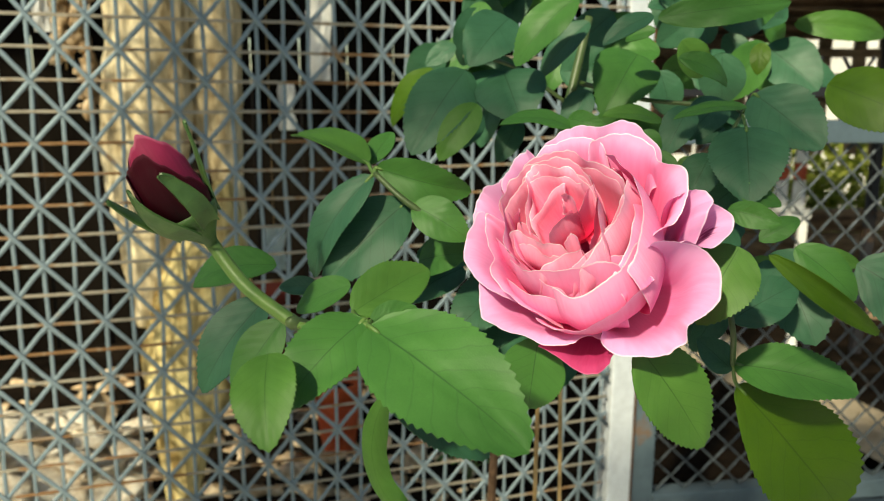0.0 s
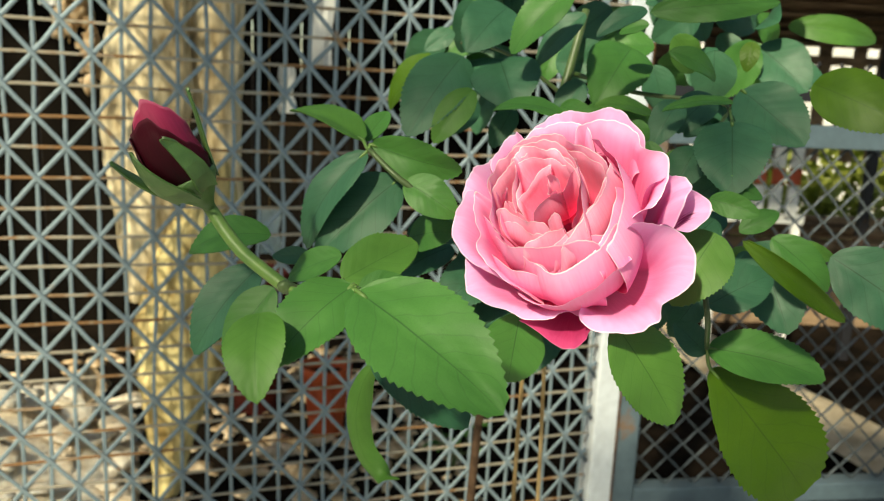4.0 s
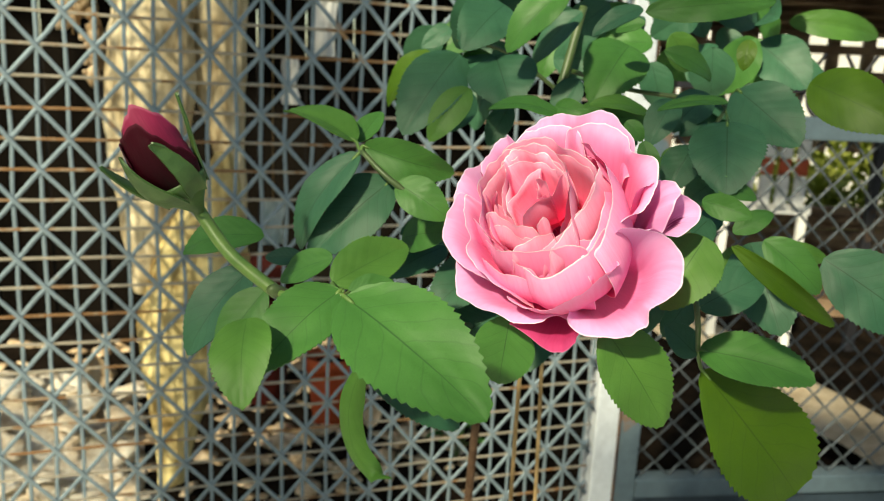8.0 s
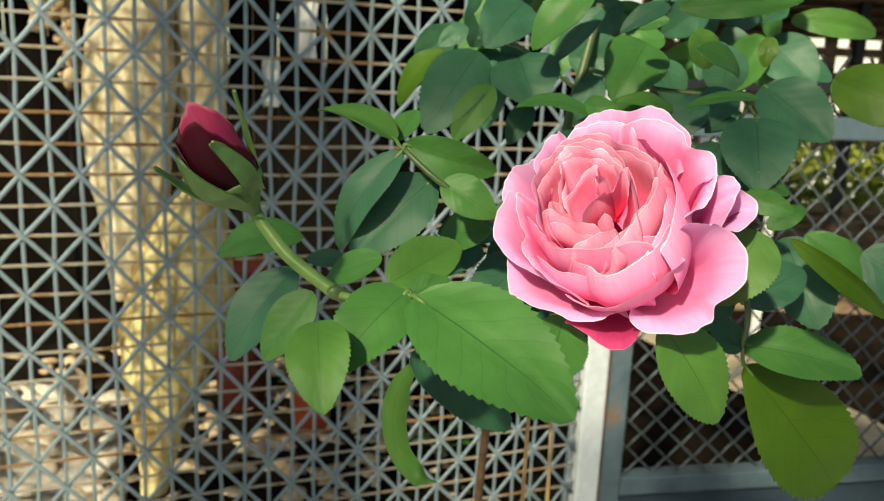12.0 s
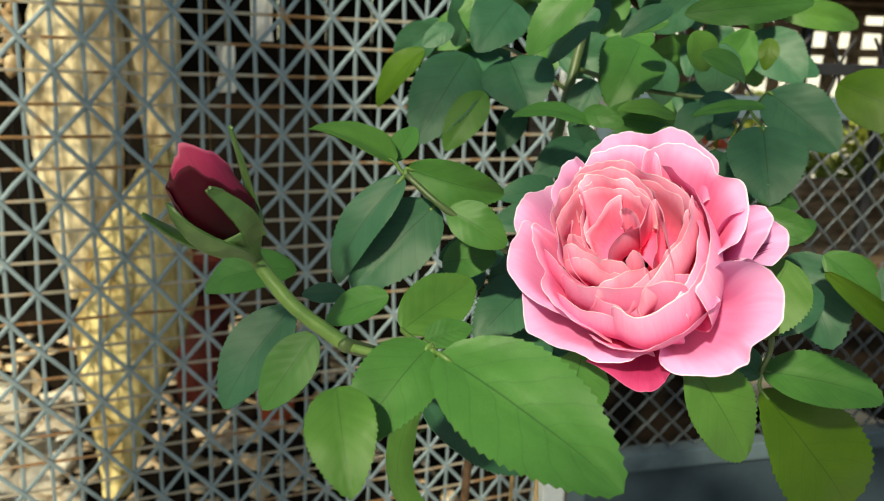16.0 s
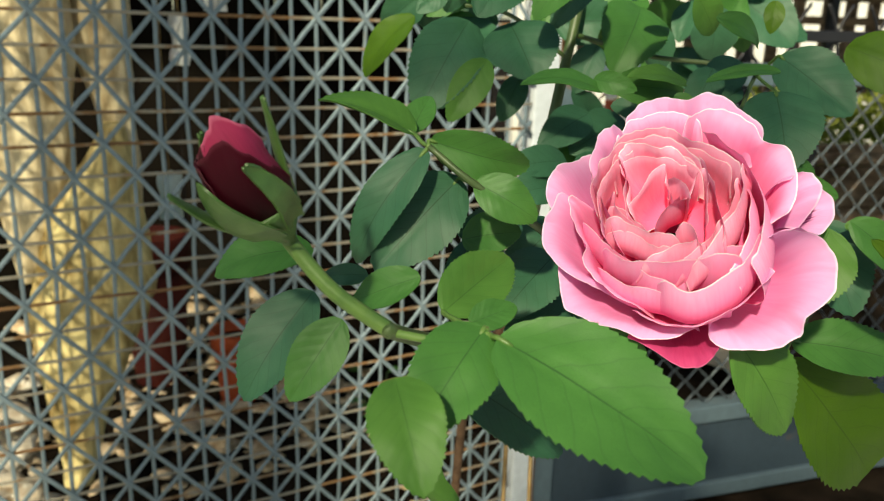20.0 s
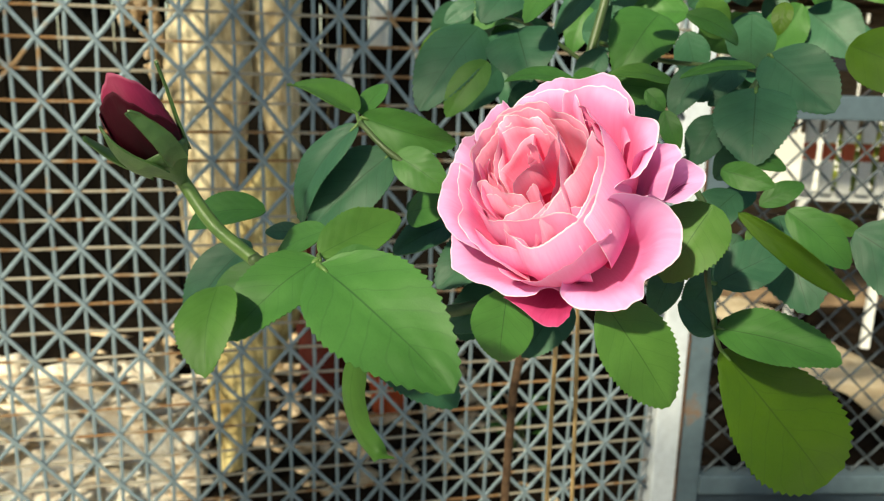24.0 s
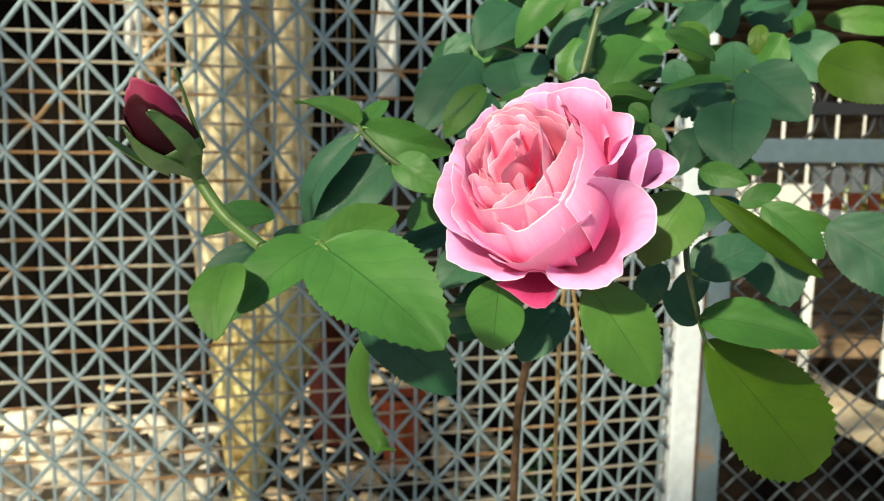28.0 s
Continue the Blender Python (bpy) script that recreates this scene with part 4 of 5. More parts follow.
leaf((-0.0255, 0.3060, 1.0650), (0.0170, 0.2980, 1.0350), w=0.60, roll=-15, bend=0.06, hue=0.2)
leaf((0.0353, 0.2971, 1.0860), (0.0330, 0.3050, 1.0529), w=0.75, roll=0, bend=0.06, hue=0.4)


def curled_leaf(points, wide, hue):
    """A narrow hanging leaf along a curved line, its blade half rolled up."""
    line = smooth_line(points, 8)
    side = Vector((0.95, -0.30, 0.0))

    def at(u, v):
        x = v * (len(line) - 1)
        k = min(int(x), len(line) - 2)
        p = line[k].lerp(line[k + 1], x - k)
        d = (line[k + 1] - line[k]).normalized()
        a = (side - d * side.dot(d)).normalized()
        s = u * 2 - 1
        h = wide / 2 * min(1.0, (0.35 + 2.2 * v)) * (1 - max(0.0, v - 0.72) / 0.28) ** 0.5 * (1 + 0.06 * noise.noise((v * 9, s, 4.0)))
        return p + a * (s * h) + a.cross(d) * (0.5 * h * s * s)
    return part("leaf", sheet(9, 40, at, 0.00035), LEAF_GREENS[min(3, int(hue * 4))], bush)


curled_leaf([(-0.0251, 0.3180, 1.0538), (-0.0304, 0.3200, 1.0426), (-0.0330, 0.3220, 1.0260), (-0.0301, 0.3240, 1.0091), (-0.0223, 0.3220, 1.0001), (-0.0119, 0.3160, 1.0001)], 0.0115, 0.6)
# dark leaves crowding behind the bloom, their tone also standing in for shade
leaf((0.1596, 0.4200, 1.1345), (0.1417, 0.4300, 1.1147), w=0.70, roll=0, bend=0.10, hue=0.2)
leaf((0.1655, 0.4400, 1.1084), (0.1447, 0.4300, 1.0932), w=0.62, roll=8, bend=0.08, hue=0.1)
leaf((0.0789, 0.4400, 1.1625), (0.1228, 0.4450, 1.1580), w=0.45, roll=15, bend=0.12, hue=0.3)
leaf((0.1192, 0.4600, 1.1450), (0.0918, 0.4700, 1.1484), w=0.60, roll=0, bend=0.10, hue=0.15)
leaf((0.0830, 0.4750, 1.1809), (0.0704, 0.4700, 1.1549), w=0.62, roll=5, bend=0.08, hue=0.1)
leaf((0.0885, 0.4800, 1.1362), (0.0687, 0.4700, 1.1564), w=0.55, roll=-5, bend=0.08, hue=0.2)
leaf((0.0660, 0.4100, 1.0500), (0.0440, 0.3920, 1.0220), w=0.72, roll=0, bend=0.08, hue=0.05)
leaf((0.0330, 0.3720, 1.0920), (0.0020, 0.3500, 1.0700), w=0.62, roll=5, bend=0.08, hue=0.1)
leaf((0.0400, 0.3850, 1.0720), (0.0120, 0.3650, 1.0400), w=0.62, roll=-8, bend=0.08, hue=0.1)
leaf((0.0080, 0.3780, 1.0960), (-0.0200, 0.3600, 1.0830), w=0.55, roll=10, bend=0.08, hue=0.15)
leaf((0.0163, 0.3720, 1.1068), (-0.0144, 0.3620, 1.1048), w=0.6, bend=0.1, hue=0.12)
leaf((0.0376, 0.3850, 1.1031), (0.0119, 0.3750, 1.0822), w=0.7, bend=0.1, hue=0.05)
leaf((0.0415, 0.3800, 1.0839), (0.0090, 0.3720, 1.0724), w=0.62, bend=0.1, hue=0.08)
leaf((0.0409, 0.3700, 1.0666), (0.0061, 0.3600, 1.0459), w=0.6, bend=0.1, hue=0.05)
leaf((0.0178, 0.4600, 1.1728), (-0.0041, 0.4500, 1.1415), w=0.5, bend=0.1, hue=0.55)
leaf((0.0796, 0.4700, 1.1441), (0.0469, 0.4550, 1.1269), w=0.55, bend=0.1, hue=0.1)
leaf((0.1019, 0.4750, 1.1405), (0.0664, 0.4600, 1.1229), w=0.6, bend=0.1, hue=0.15)
leaf((0.0616, 0.4500, 1.1206), (0.0248, 0.4400, 1.1180), w=0.5, bend=0.1, hue=0.1)
leaf((0.0561, 0.4400, 1.1088), (0.0200, 0.4300, 1.1047), w=0.5, bend=0.1, hue=0.15)
leaf((0.0838, 0.4500, 1.1237), (0.0612, 0.4400, 1.1042), w=0.65, bend=0.1, hue=0.08)
leaf((0.0330, 0.3950, 1.0936), (0.0255, 0.3900, 1.0554), w=0.6, bend=0.1, hue=0.05)
leaf((0.0691, 0.4800, 1.1300), (0.0814, 0.4700, 1.1023), w=0.6, bend=0.1, hue=0.3)
leaf((0.1467, 0.4000, 1.1123), (0.1240, 0.3900, 1.0901), w=0.65, bend=0.1, hue=0.1)
leaf((0.1296, 0.4300, 1.1723), (0.1151, 0.4200, 1.1474), w=0.6, bend=0.1, hue=0.12)
leaf((0.1547, 0.4500, 1.1756), (0.1316, 0.4400, 1.1542), w=0.65, bend=0.1, hue=0.2)
leaf((0.1397, 0.4200, 1.1479), (0.1252, 0.4100, 1.1235), w=0.7, bend=0.1, hue=0.08)
leaf((0.1384, 0.3850, 1.1337), (0.1623, 0.3800, 1.1267), w=0.42, bend=0.1, hue=0.3)
leaf((0.1474, 0.3900, 1.0924), (0.1330, 0.3850, 1.0697), w=0.7, bend=0.1, hue=0.06)
leaf((0.1122, 0.3600, 1.0837), (0.1027, 0.3550, 1.0598), w=0.6, bend=0.1, hue=0.06)
leaf((0.1356, 0.3750, 1.0781), (0.1201, 0.3700, 1.0559), w=0.6, bend=0.1, hue=0.05)

random.seed(21)
for k in range(62):
    # the crowded shoots behind and above the bloom
    x, z = random.uniform(-0.01, 0.25), random.uniform(1.165, 1.30)
    y = 0.52 + 0.10 * random.random() + 0.25 * max(0.0, x - 0.05)
    a = Vector((x, y, z))
    d = Vector((random.uniform(-1, 1), random.uniform(-0.4, 0.3), random.uniform(-1.2, 0.2))).normalized()
    leaf(a, a + d * random.uniform(0.032, 0.050), w=random.uniform(0.5, 0.75), roll=random.uniform(-35, 35), bend=0.10, hue=random.choice((0.1, 0.1, 0.2, 0.2, 0.3, 0.4)))

# stems
def stem(points, radii, material=STEM, label=""):
    line = smooth_line(points, 6)
    r = [radii[0] + (radii[1] - radii[0]) * k / (len(line) - 1) for k in range(len(line))]
    return part("stem", tube(line, r, 10), material, bush, label)


# ---- bloom ----
AX = Vector((-0.36, -0.60, 0.71)).normalized()
BLOOM = Vector((0.0440, 0.2850, 1.1410)) - AX * 0.016
BX = AX.cross(Vector((0, 0, 1))).normalized()      # towards the right as the bloom is faced
if BX.x < 0:
    BX = -BX
BY = AX.cross(BX)
BY = BY if BY.z > 0 else -BY                        # up in the bloom's own plane
bloom = part("bloom", tube([BLOOM - AX * 0.042, BLOOM - AX * 0.036, BLOOM - AX * 0.029], [0.004, 0.008, 0.010], 12), CALYX, bush, "large open cupped pink rose bloom")


def petal(margin, material, belly, flare, seed, fill=False):
    """margin: points along the free edge in millimetres (across, up and along the bloom's axis); the petal springs from the receptacle,
    swells by 'belly' below the edge, and 'flare' turns the edge outwards. fill: a smaller petal stands close behind it."""
    if fill:
        turn = Matrix.Rotation(radians(9 if int(seed) % 2 else -9), 3, "Z")
        inside = [turn @ Vector((q[0] * 0.91, q[1] * 0.91, q[2] - 3.2)) for q in margin]
        petal(inside, material, belly, flare, seed + 0.6)
    pts = [Vector(p) * 0.001 for p in margin]
    pts = [pts[0] * 2 - pts[1]] + pts + [pts[-1] * 2 - pts[-2]]
    n = len(margin) - 1
    nu = 8 * n + 1
    reach = sum(p.xy.length for p in pts[1:-1]) / (n + 1)
    inner = reach < 0.0165
    root_r, root_z = (0.003, -0.002) if inner else (0.005, -0.014) if reach < 0.027 else (0.006, -0.031)

    def edge(u):
        x = u * n
        k = min(int(x), n - 1)
        f = x - k
        p0, p1, p2, p3 = pts[k:k + 4]
        return 0.5 * (2 * p1 + (p2 - p0) * f + (2 * p0 - 5 * p1 + 4 * p2 - p3) * f * f + (3 * p1 - p0 - 3 * p2 + p3) * f ** 3)

    def calm(u):
        return sum((edge(min(1.0, max(0.0, u + d))) for d in (-0.15, -0.08, 0.0, 0.08, 0.15)), Vector()) / 5

    def at(u, v):
        v = 1 - (1 - v) ** 1.4
        rim, m = edge(u), calm(u)
        w = m.xy.to_3d()
        out = w.normalized() if w.length > 0.002 else Vector((0, -1, 0))
        root = out * root_r + Vector((0, 0, root_z))
        rise = m.z - root.z
        c1 = root + w * (0.60 if inner else 0.74) + Vector((0, 0, rise * 0.06))
        c2 = m + w * belly - Vector((0, 0, rise * 0.48 * (1 - flare))) - w * flare * 0.30 + Vector((0, 0, 0.0016 * flare))
        k = 1 - v
        p = root * k ** 3 + c1 * (3 * k * k * v) + c2 * (3 * k * v * v) + m * v ** 3 + (rim - m) * v ** 5
        a = noise.noise((u * n * 0.45 + seed, v * 1.6, seed)) * 0.0012 * v * (1.15 - v)
        b = noise.noise((u * n * 1.3 + seed, v * 1.2, seed * 2)) * 0.0009 * v ** 7
        c = noise.noise((u * n * 3.2, seed, v)) * 0.0007 * v ** 10
        p += out * (a + b) + Vector((0, 0, c + b * 0.5))
        # the very edge rolls back a little
        r = (max(0.0, v - 0.86) / 0.14) ** 2 * (0.8 + 0.6 * noise.noise((u * n * 0.7, seed, 4.0)))
        p += out * 0.0013 * r - Vector((0, 0, 0.0004 * r))
        return BLOOM + BX * p.x + BY * p.y + AX * p.z
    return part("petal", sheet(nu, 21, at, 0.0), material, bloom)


# from the curled heart outwards to the lowest guard petal
petal(((-0.9, -4.4, 16.3), (-2.4, 3.2, 17.8), (-4.6, 8.0, 18.0), (-8.8, 1.3, 16.0), (-12.4, -5.0, 13.0), (-14.2, -10.8, 9.5), (-13.7, -13.3, -3.5)), PETAL_IN, 0.1, 0, 1)
petal(((-4.7, -16.0, 2.9), (-3.6, -14.0, 15.9), (-1.6, -9.0, 17.6), (0.8, -6.0, 18.3), (4.8, -3.9, 19.6), (5.4, 2.0, 21.3), (7.7, 4.8, 22.0), (10.4, 2.0, 21.6), (11.9, -1.1, 8.6)), PETAL_IN, 0.1, 0, 2.7)
petal(((-2.0, -0.5, 22.9), (-0.2, 0.5, 23.2), (3.1, -2.2, 23.0), (5.5, -6.4, 22.1)), PETAL_IN, 0.1, 0, 4.4)
petal(((-0.9, -2.0, 20.2), (0.5, -6.2, 19.2), (2.3, -3.8, 20.0)), PETAL_IN, 0.1, 0, 6.1)
petal(((-11.1, -11.8, 1.7), (-13.9, -9.1, 14.7), (-15.4, -4.2, 16.8), (-14.8, 1.3, 19.0), (-18.0, 6.5, 19.3), (-19.0, 9.9, 19.7), (-17.0, 12.2, 20.8), (-12.3, 11.8, 22.7), (-7.1, 10.2, 23.2), (-2.7, 10.5, 23.1), (1.7, 7.4, 22.9), (6.2, 3.8, 22.2), (8.6, 0.9, 9.2)), PETAL_IN, 0.1, 0, 7.8, fill=True)
petal(((-24.4, -6.8, 3.9), (-26.8, -3.4, 16.9), (-25.3, 3.7, 18.7), (-23.0, 8.5, 19.7), (-19.8, 12.6, 20.6), (-14.7, 14.6, 21.5), (-9.1, 15.6, 22.2), (-4.2, 14.4, 22.9), (1.8, 10.8, 23.4), (7.0, 5.8, 23.2), (9.0, 2.4, 10.2)), PETAL_IN, 0.1, 0, 9.5, fill=True)
petal(((-20.7, 6.8, 6.4), (-21.7, 11.8, 19.4), (-19.1, 17.5, 19.5), (-15.2, 19.6, 20.1), (-9.9, 20.6, 20.7), (-4.1, 19.6, 21.5), (1.1, 15.9, 22.9), (7.7, 13.8, 23.3), (15.5, 8.8, 23.0), (19.0, 5.4, 22.6), (19.6, 2.0, 9.6)), PETAL_IN, 0.1, 0, 11.2, fill=True)
petal(((6.1, 6.9, 24.8), (9.6, 2.0, 24.6), (12.0, -3.4, 23.8), (14.2, -9.1, 22.2), (16.8, -15.5, 19.4), (16.3, -17.3, 6.4)), PETAL_IN, 0.5, 0, 12.9)
petal(((9.7, 1.9, 19.7), (10.4, -4.4, 18.5), (11.5, -10.7, 16.4), (11.3, -15.8, 14.0), (12.8, -19.5, 11.7), (12.7, -20.9, -1.3)), PETAL_IN, 0.1, 0, 14.6)
petal(((20.8, 5.5, 22.1), (19.4, 7.9, 22.3), (19.9, 0.7, 22.4), (20.1, -5.7, 21.6), (18.4, -9.6, 20.6), (16.4, -15.0, 18.5), (12.5, -20.9, 15.3), (10.2, -24.0, 12.8), (6.6, -24.3, -0.2)), PETAL_IN, 0.5, 0, 16.3, fill=True)
petal(((5.8, 23.0, 16.6), (9.2, 21.5, 17.6), (14.8, 16.6, 18.8), (20.8, 9.9, 19.2), (25.7, 1.7, 18.9), (27.7, -6.6, 18.4), (27.8, -13.8, 16.4), (27.3, -18.9, 14.3), (25.8, -22.8, 12.7)), PETAL_MID, 0.62, 0, 18, fill=True)
petal(((-20.5, -5.7, 13.9), (-19.0, -3.1, 15.2), (-16.5, -8.6, 14.1), (-10.2, -13.5, 13.7)), PETAL_IN, 0.38, 0, 19.7)
petal(((-20.7, -6.1, 9.5), (-15.1, -7.5, 12.4), (-10.4, -12.2, 13.2), (-5.7, -15.8, 14.1), (-1.9, -16.3, 1.1)), PETAL_IN, 0.38, 0, 21.4)
petal(((-20.7, -13.1, -0.0), (-19.3, -13.3, 13.0), (-16.6, -12.3, 14.5), (-11.5, -14.4, 14.9), (-5.6, -16.5, 15.2), (-0.5, -16.7, 15.9), (3.7, -18.3, 15.4), (6.9, -17.6, 2.4)), PETAL_IN, 0.38, 0, 23.1)
petal(((-21.1, -13.5, -7.4), (-19.5, -14.7, 5.6), (-16.0, -14.2, 8.9), (-8.9, -16.2, 11.6), (-2.7, -20.0, 12.3), (1.5, -20.1, 12.8), (5.3, -17.8, -0.2)), PETAL_IN, 0.38, 0, 24.8)
petal(((-8.5, -23.0, -3.9), (-5.6, -24.2, 9.1), (-0.6, -21.9, 12.0), (3.5, -19.4, 14.3), (7.9, -17.8, 15.5), (9.6, -17.9, 15.4), (11.9, -20.4, 13.8), (13.2, -20.9, 0.8)), PETAL_IN, 0.38, 0, 26.5)
petal(((2.7, -16.5, 15.6), (4.4, -13.3, 17.3), (7.3, -14.3, 18.4), (9.7, -18.8, 17.6)), PETAL_IN, 0.38, 0, 28.2)
petal(((-20.9, -16.0, -6.8), (-19.7, -20.1, 6.2), (-14.6, -22.5, 6.2), (-9.3, -24.3, 7.9), (-1.1, -24.7, 10.3), (6.0, -24.4, 12.1), (12.8, -23.0, 13.9), (19.4, -21.4, 14.7), (23.3, -22.0, 14.2), (24.4, -19.9, 1.2)), PETAL_MID, 0.28, 0, 29.9, fill=True)
petal(((-2.3, -25.6, -3.3), (1.6, -30.7, 9.7), (6.9, -32.8, 8.1), (12.4, -32.2, 8.6), (17.4, -28.9, 10.8), (22.5, -24.0, 13.2), (24.8, -20.9, 14.2), (27.2, -13.6, 16.7), (25.2, -8.2, 3.7)), PETAL_MID, 0.45, 0, 31.6)
petal(((-28.6, -7.9, -6.3), (-28.8, -11.5, 6.7), (-23.7, -15.0, 6.7), (-19.2, -18.5, 5.9), (-12.7, -22.7, 4.7), (-4.6, -26.3, 3.4), (2.1, -28.0, 2.6), (4.3, -29.5, 1.1), (7.1, -28.1, -11.9)), PETAL_MID, 0.28, 0, 33.3, fill=True)
petal(((-27.7, 6.3, 3.8), (-28.6, 3.7, 16.8), (-27.2, 2.2, 17.1), (-25.2, -3.6, 16.9), (-22.3, -10.8, 15.6), (-19.9, -17.6, 13.1), (-16.1, -19.2, 0.1)), PETAL_MID, 0.1, 0, 35, fill=True)
petal(((-22.2, -19.4, -12.7), (-21.2, -24.2, 0.3), (-16.0, -27.0, -0.1), (-10.8, -29.4, -0.4), (-4.1, -30.1, 0.5), (5.3, -30.8, 0.7), (12.4, -30.5, 0.8), (20.4, -28.8, 0.9), (21.8, -24.6, -12.1)), PETAL_MID, 0.28, 0, 36.7)
petal(((-26.1, -0.6, -3.4), (-33.5, -3.0, 9.6), (-35.0, -4.0, 8.6), (-33.9, -8.4, 8.2), (-30.5, -14.6, 7.5), (-25.6, -20.1, 7.0), (-26.3, -25.2, 5.8), (-23.5, -28.1, 1.8), (-19.4, -30.3, -1.3), (-13.3, -33.0, -4.7), (-6.6, -34.3, -7.2), (-1.9, -31.0, -20.2)), PETAL_MID, 0, 0.3, 38.4)
petal(((-9.9, -30.7, -17.5), (-7.2, -36.9, -4.5), (-2.7, -39.2, -3.9), (4.9, -40.8, -2.3), (12.1, -41.4, -0.5), (17.3, -38.7, 2.1), (23.6, -34.9, 4.7), (29.6, -29.2, 7.4), (33.5, -22.2, 6.5), (32.2, -19.5, 5.3), (29.4, -19.9, 6.5)), PETAL_MID, 0.05, 0.25, 40.1)
petal(((-20.6, 11.9, 2.5), (-22.2, 17.8, 15.5), (-20.7, 22.9, 15.0), (-18.8, 28.0, 14.7), (-13.6, 30.8, 15.4), (-6.0, 32.2, 15.5), (0.5, 30.3, 15.9), (4.3, 27.4, 16.8), (6.9, 21.7, 3.8)), PETAL_MID, -0.02, 0.7, 41.8)
petal(((-19.4, 20.7, -1.0), (-20.9, 27.9, 12.0), (-19.0, 35.5, 10.1), (-15.3, 40.2, 10.7), (-8.9, 41.0, 12.8), (-2.6, 38.7, 14.0), (4.0, 46.8, 8.9), (12.1, 44.2, 9.3), (19.0, 36.0, 12.0), (24.7, 29.4, 13.1), (24.4, 22.9, 0.1)), PETAL_OUT, -0.08, 0.7, 43.5)
petal(((-1.8, 19.3, 6.5), (0.3, 25.8, 19.5), (3.8, 31.6, 17.2), (11.3, 36.4, 13.8), (20.4, 32.9, 12.6), (25.5, 24.0, 13.8), (33.1, 26.0, 8.4), (36.8, 17.3, 8.4), (37.7, 7.4, 9.6), (36.4, -0.2, 10.5), (31.3, -6.5, 12.7), (25.1, -8.8, -0.3)), PETAL_MID, 0.02, 0.75, 45.2)
petal(((-25.4, 0.6, 4.4), (-28.8, 5.2, 17.4), (-28.7, 12.7, 17.4), (-28.3, 18.8, 16.7), (-25.6, 21.9, 17.0), (-20.8, 19.9, 19.1), (-14.6, 16.1, 6.1)), PETAL_OUT, -0.08, 0.45, 46.9)
petal(((-21.9, 11.6, -0.0), (-29.4, 12.4, 13.0), (-34.7, 11.5, 10.7), (-40.3, 11.2, 8.1), (-45.3, 10.1, 4.0), (-46.6, 4.6, 0.6), (-42.8, -2.9, 0.3), (-35.9, -6.1, -12.7)), PETAL_OUT, -0.08, 0.45, 48.6)
petal(((-32.4, 2.1, -4.2), (-38.7, -1.6, 8.8), (-41.6, -7.5, 5.3), (-44.1, -12.3, 1.6), (-42.1, -18.2, -0.9), (-36.8, -24.1, -2.6), (-29.9, -28.1, -2.6), (-23.8, -30.0, -1.5), (-17.2, -27.5, -14.5)), PETAL_OUT, -0.08, 0.45, 50.3)
petal(((-34.7, -15.3, -22.6), (-37.8, -21.6, -9.6), (-34.5, -29.7, -11.1), (-32.0, -36.5, -12.9), (-22.5, -39.3, -13.1), (-12.2, -41.0, -12.7), (-4.3, -42.3, -13.7), (5.0, -41.4, -12.6), (11.2, -38.1, -9.9), (13.3, -31.7, -22.9)), PETAL_OUT, -0.08, 0.45, 52)
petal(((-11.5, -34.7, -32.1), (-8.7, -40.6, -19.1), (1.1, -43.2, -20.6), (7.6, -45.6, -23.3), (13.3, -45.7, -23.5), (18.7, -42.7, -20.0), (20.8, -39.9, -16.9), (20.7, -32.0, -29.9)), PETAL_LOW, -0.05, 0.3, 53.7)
petal(((17.1, -34.2, -7.1), (16.4, -38.4, -11.7), (20.8, -40.4, -14.9), (28.7, -39.8, -16.6), (37.3, -37.7, -16.5), (41.4, -34.8, -14.2), (44.5, -32.6, -12.6), (44.6, -29.0, -7.9), (49.5, -24.7, -8.2), (53.0, -18.2, -7.4), (53.2, -12.4, -4.7), (50.2, -7.0, 0.1), (45.1, -5.6, 5.4), (37.0, -8.3, 11.7), (31.2, -12.4, 14.2), (24.2, -13.2, 1.2)), PETAL_OUT, -0.12, 0.45, 55.4)
petal(((34.8, 11.7, 10.0), (37.5, 17.5, 6.9), (41.6, 18.9, 4.4), (45.2, 16.5, 3.1), (45.0, 9.2, 4.9), (39.6, 4.1, -8.1)), PETAL_OUT, -0.12, 0.75, 57.1)
petal(((43.5, 17.9, -1.2), (48.0, 19.3, -5.9), (52.0, 16.0, -9.4), (50.0, 6.9, -6.6), (46.1, 0.2, -3.7), (38.4, -1.7, 2.2), (29.9, -2.4, -10.8)), PETAL_BRUISED, -0.12, 0.75, 58.8)

# ---- bud ----
BUD0 = Vector((-0.0835, 0.2700, 1.1297))
BUDT = Vector((-0.1045, 0.2630, 1.1680))
BA = (BUDT - BUD0).normalized()
BP = (Vector((-0.05, 0.27, -0.03))).cross(BA).normalized()     # across the bud, towards its upper side
BQ = BA.cross(BP)
BQ = BQ if BQ.y < 0 else -BQ                                    # towards the added pavement
GIRTH = ((-1, 2.4), (0, 2.6), (3, 5.0), (6, 8.0), (10, 10.8), (15, 12.6), (20, 12.9), (25, 12.2), (30, 11.4), (35, 9.8), (40, 7.0), (45, 2.0), (60, 0.8))


def girth(h):
    for (a, ra), (b, rb) in zip(GIRTH, GIRTH[1:]):
        if h <= b:
            return ra + (rb - ra) * max(0.0, (h - a) / (b - a))
    return GIRTH[-1][1]


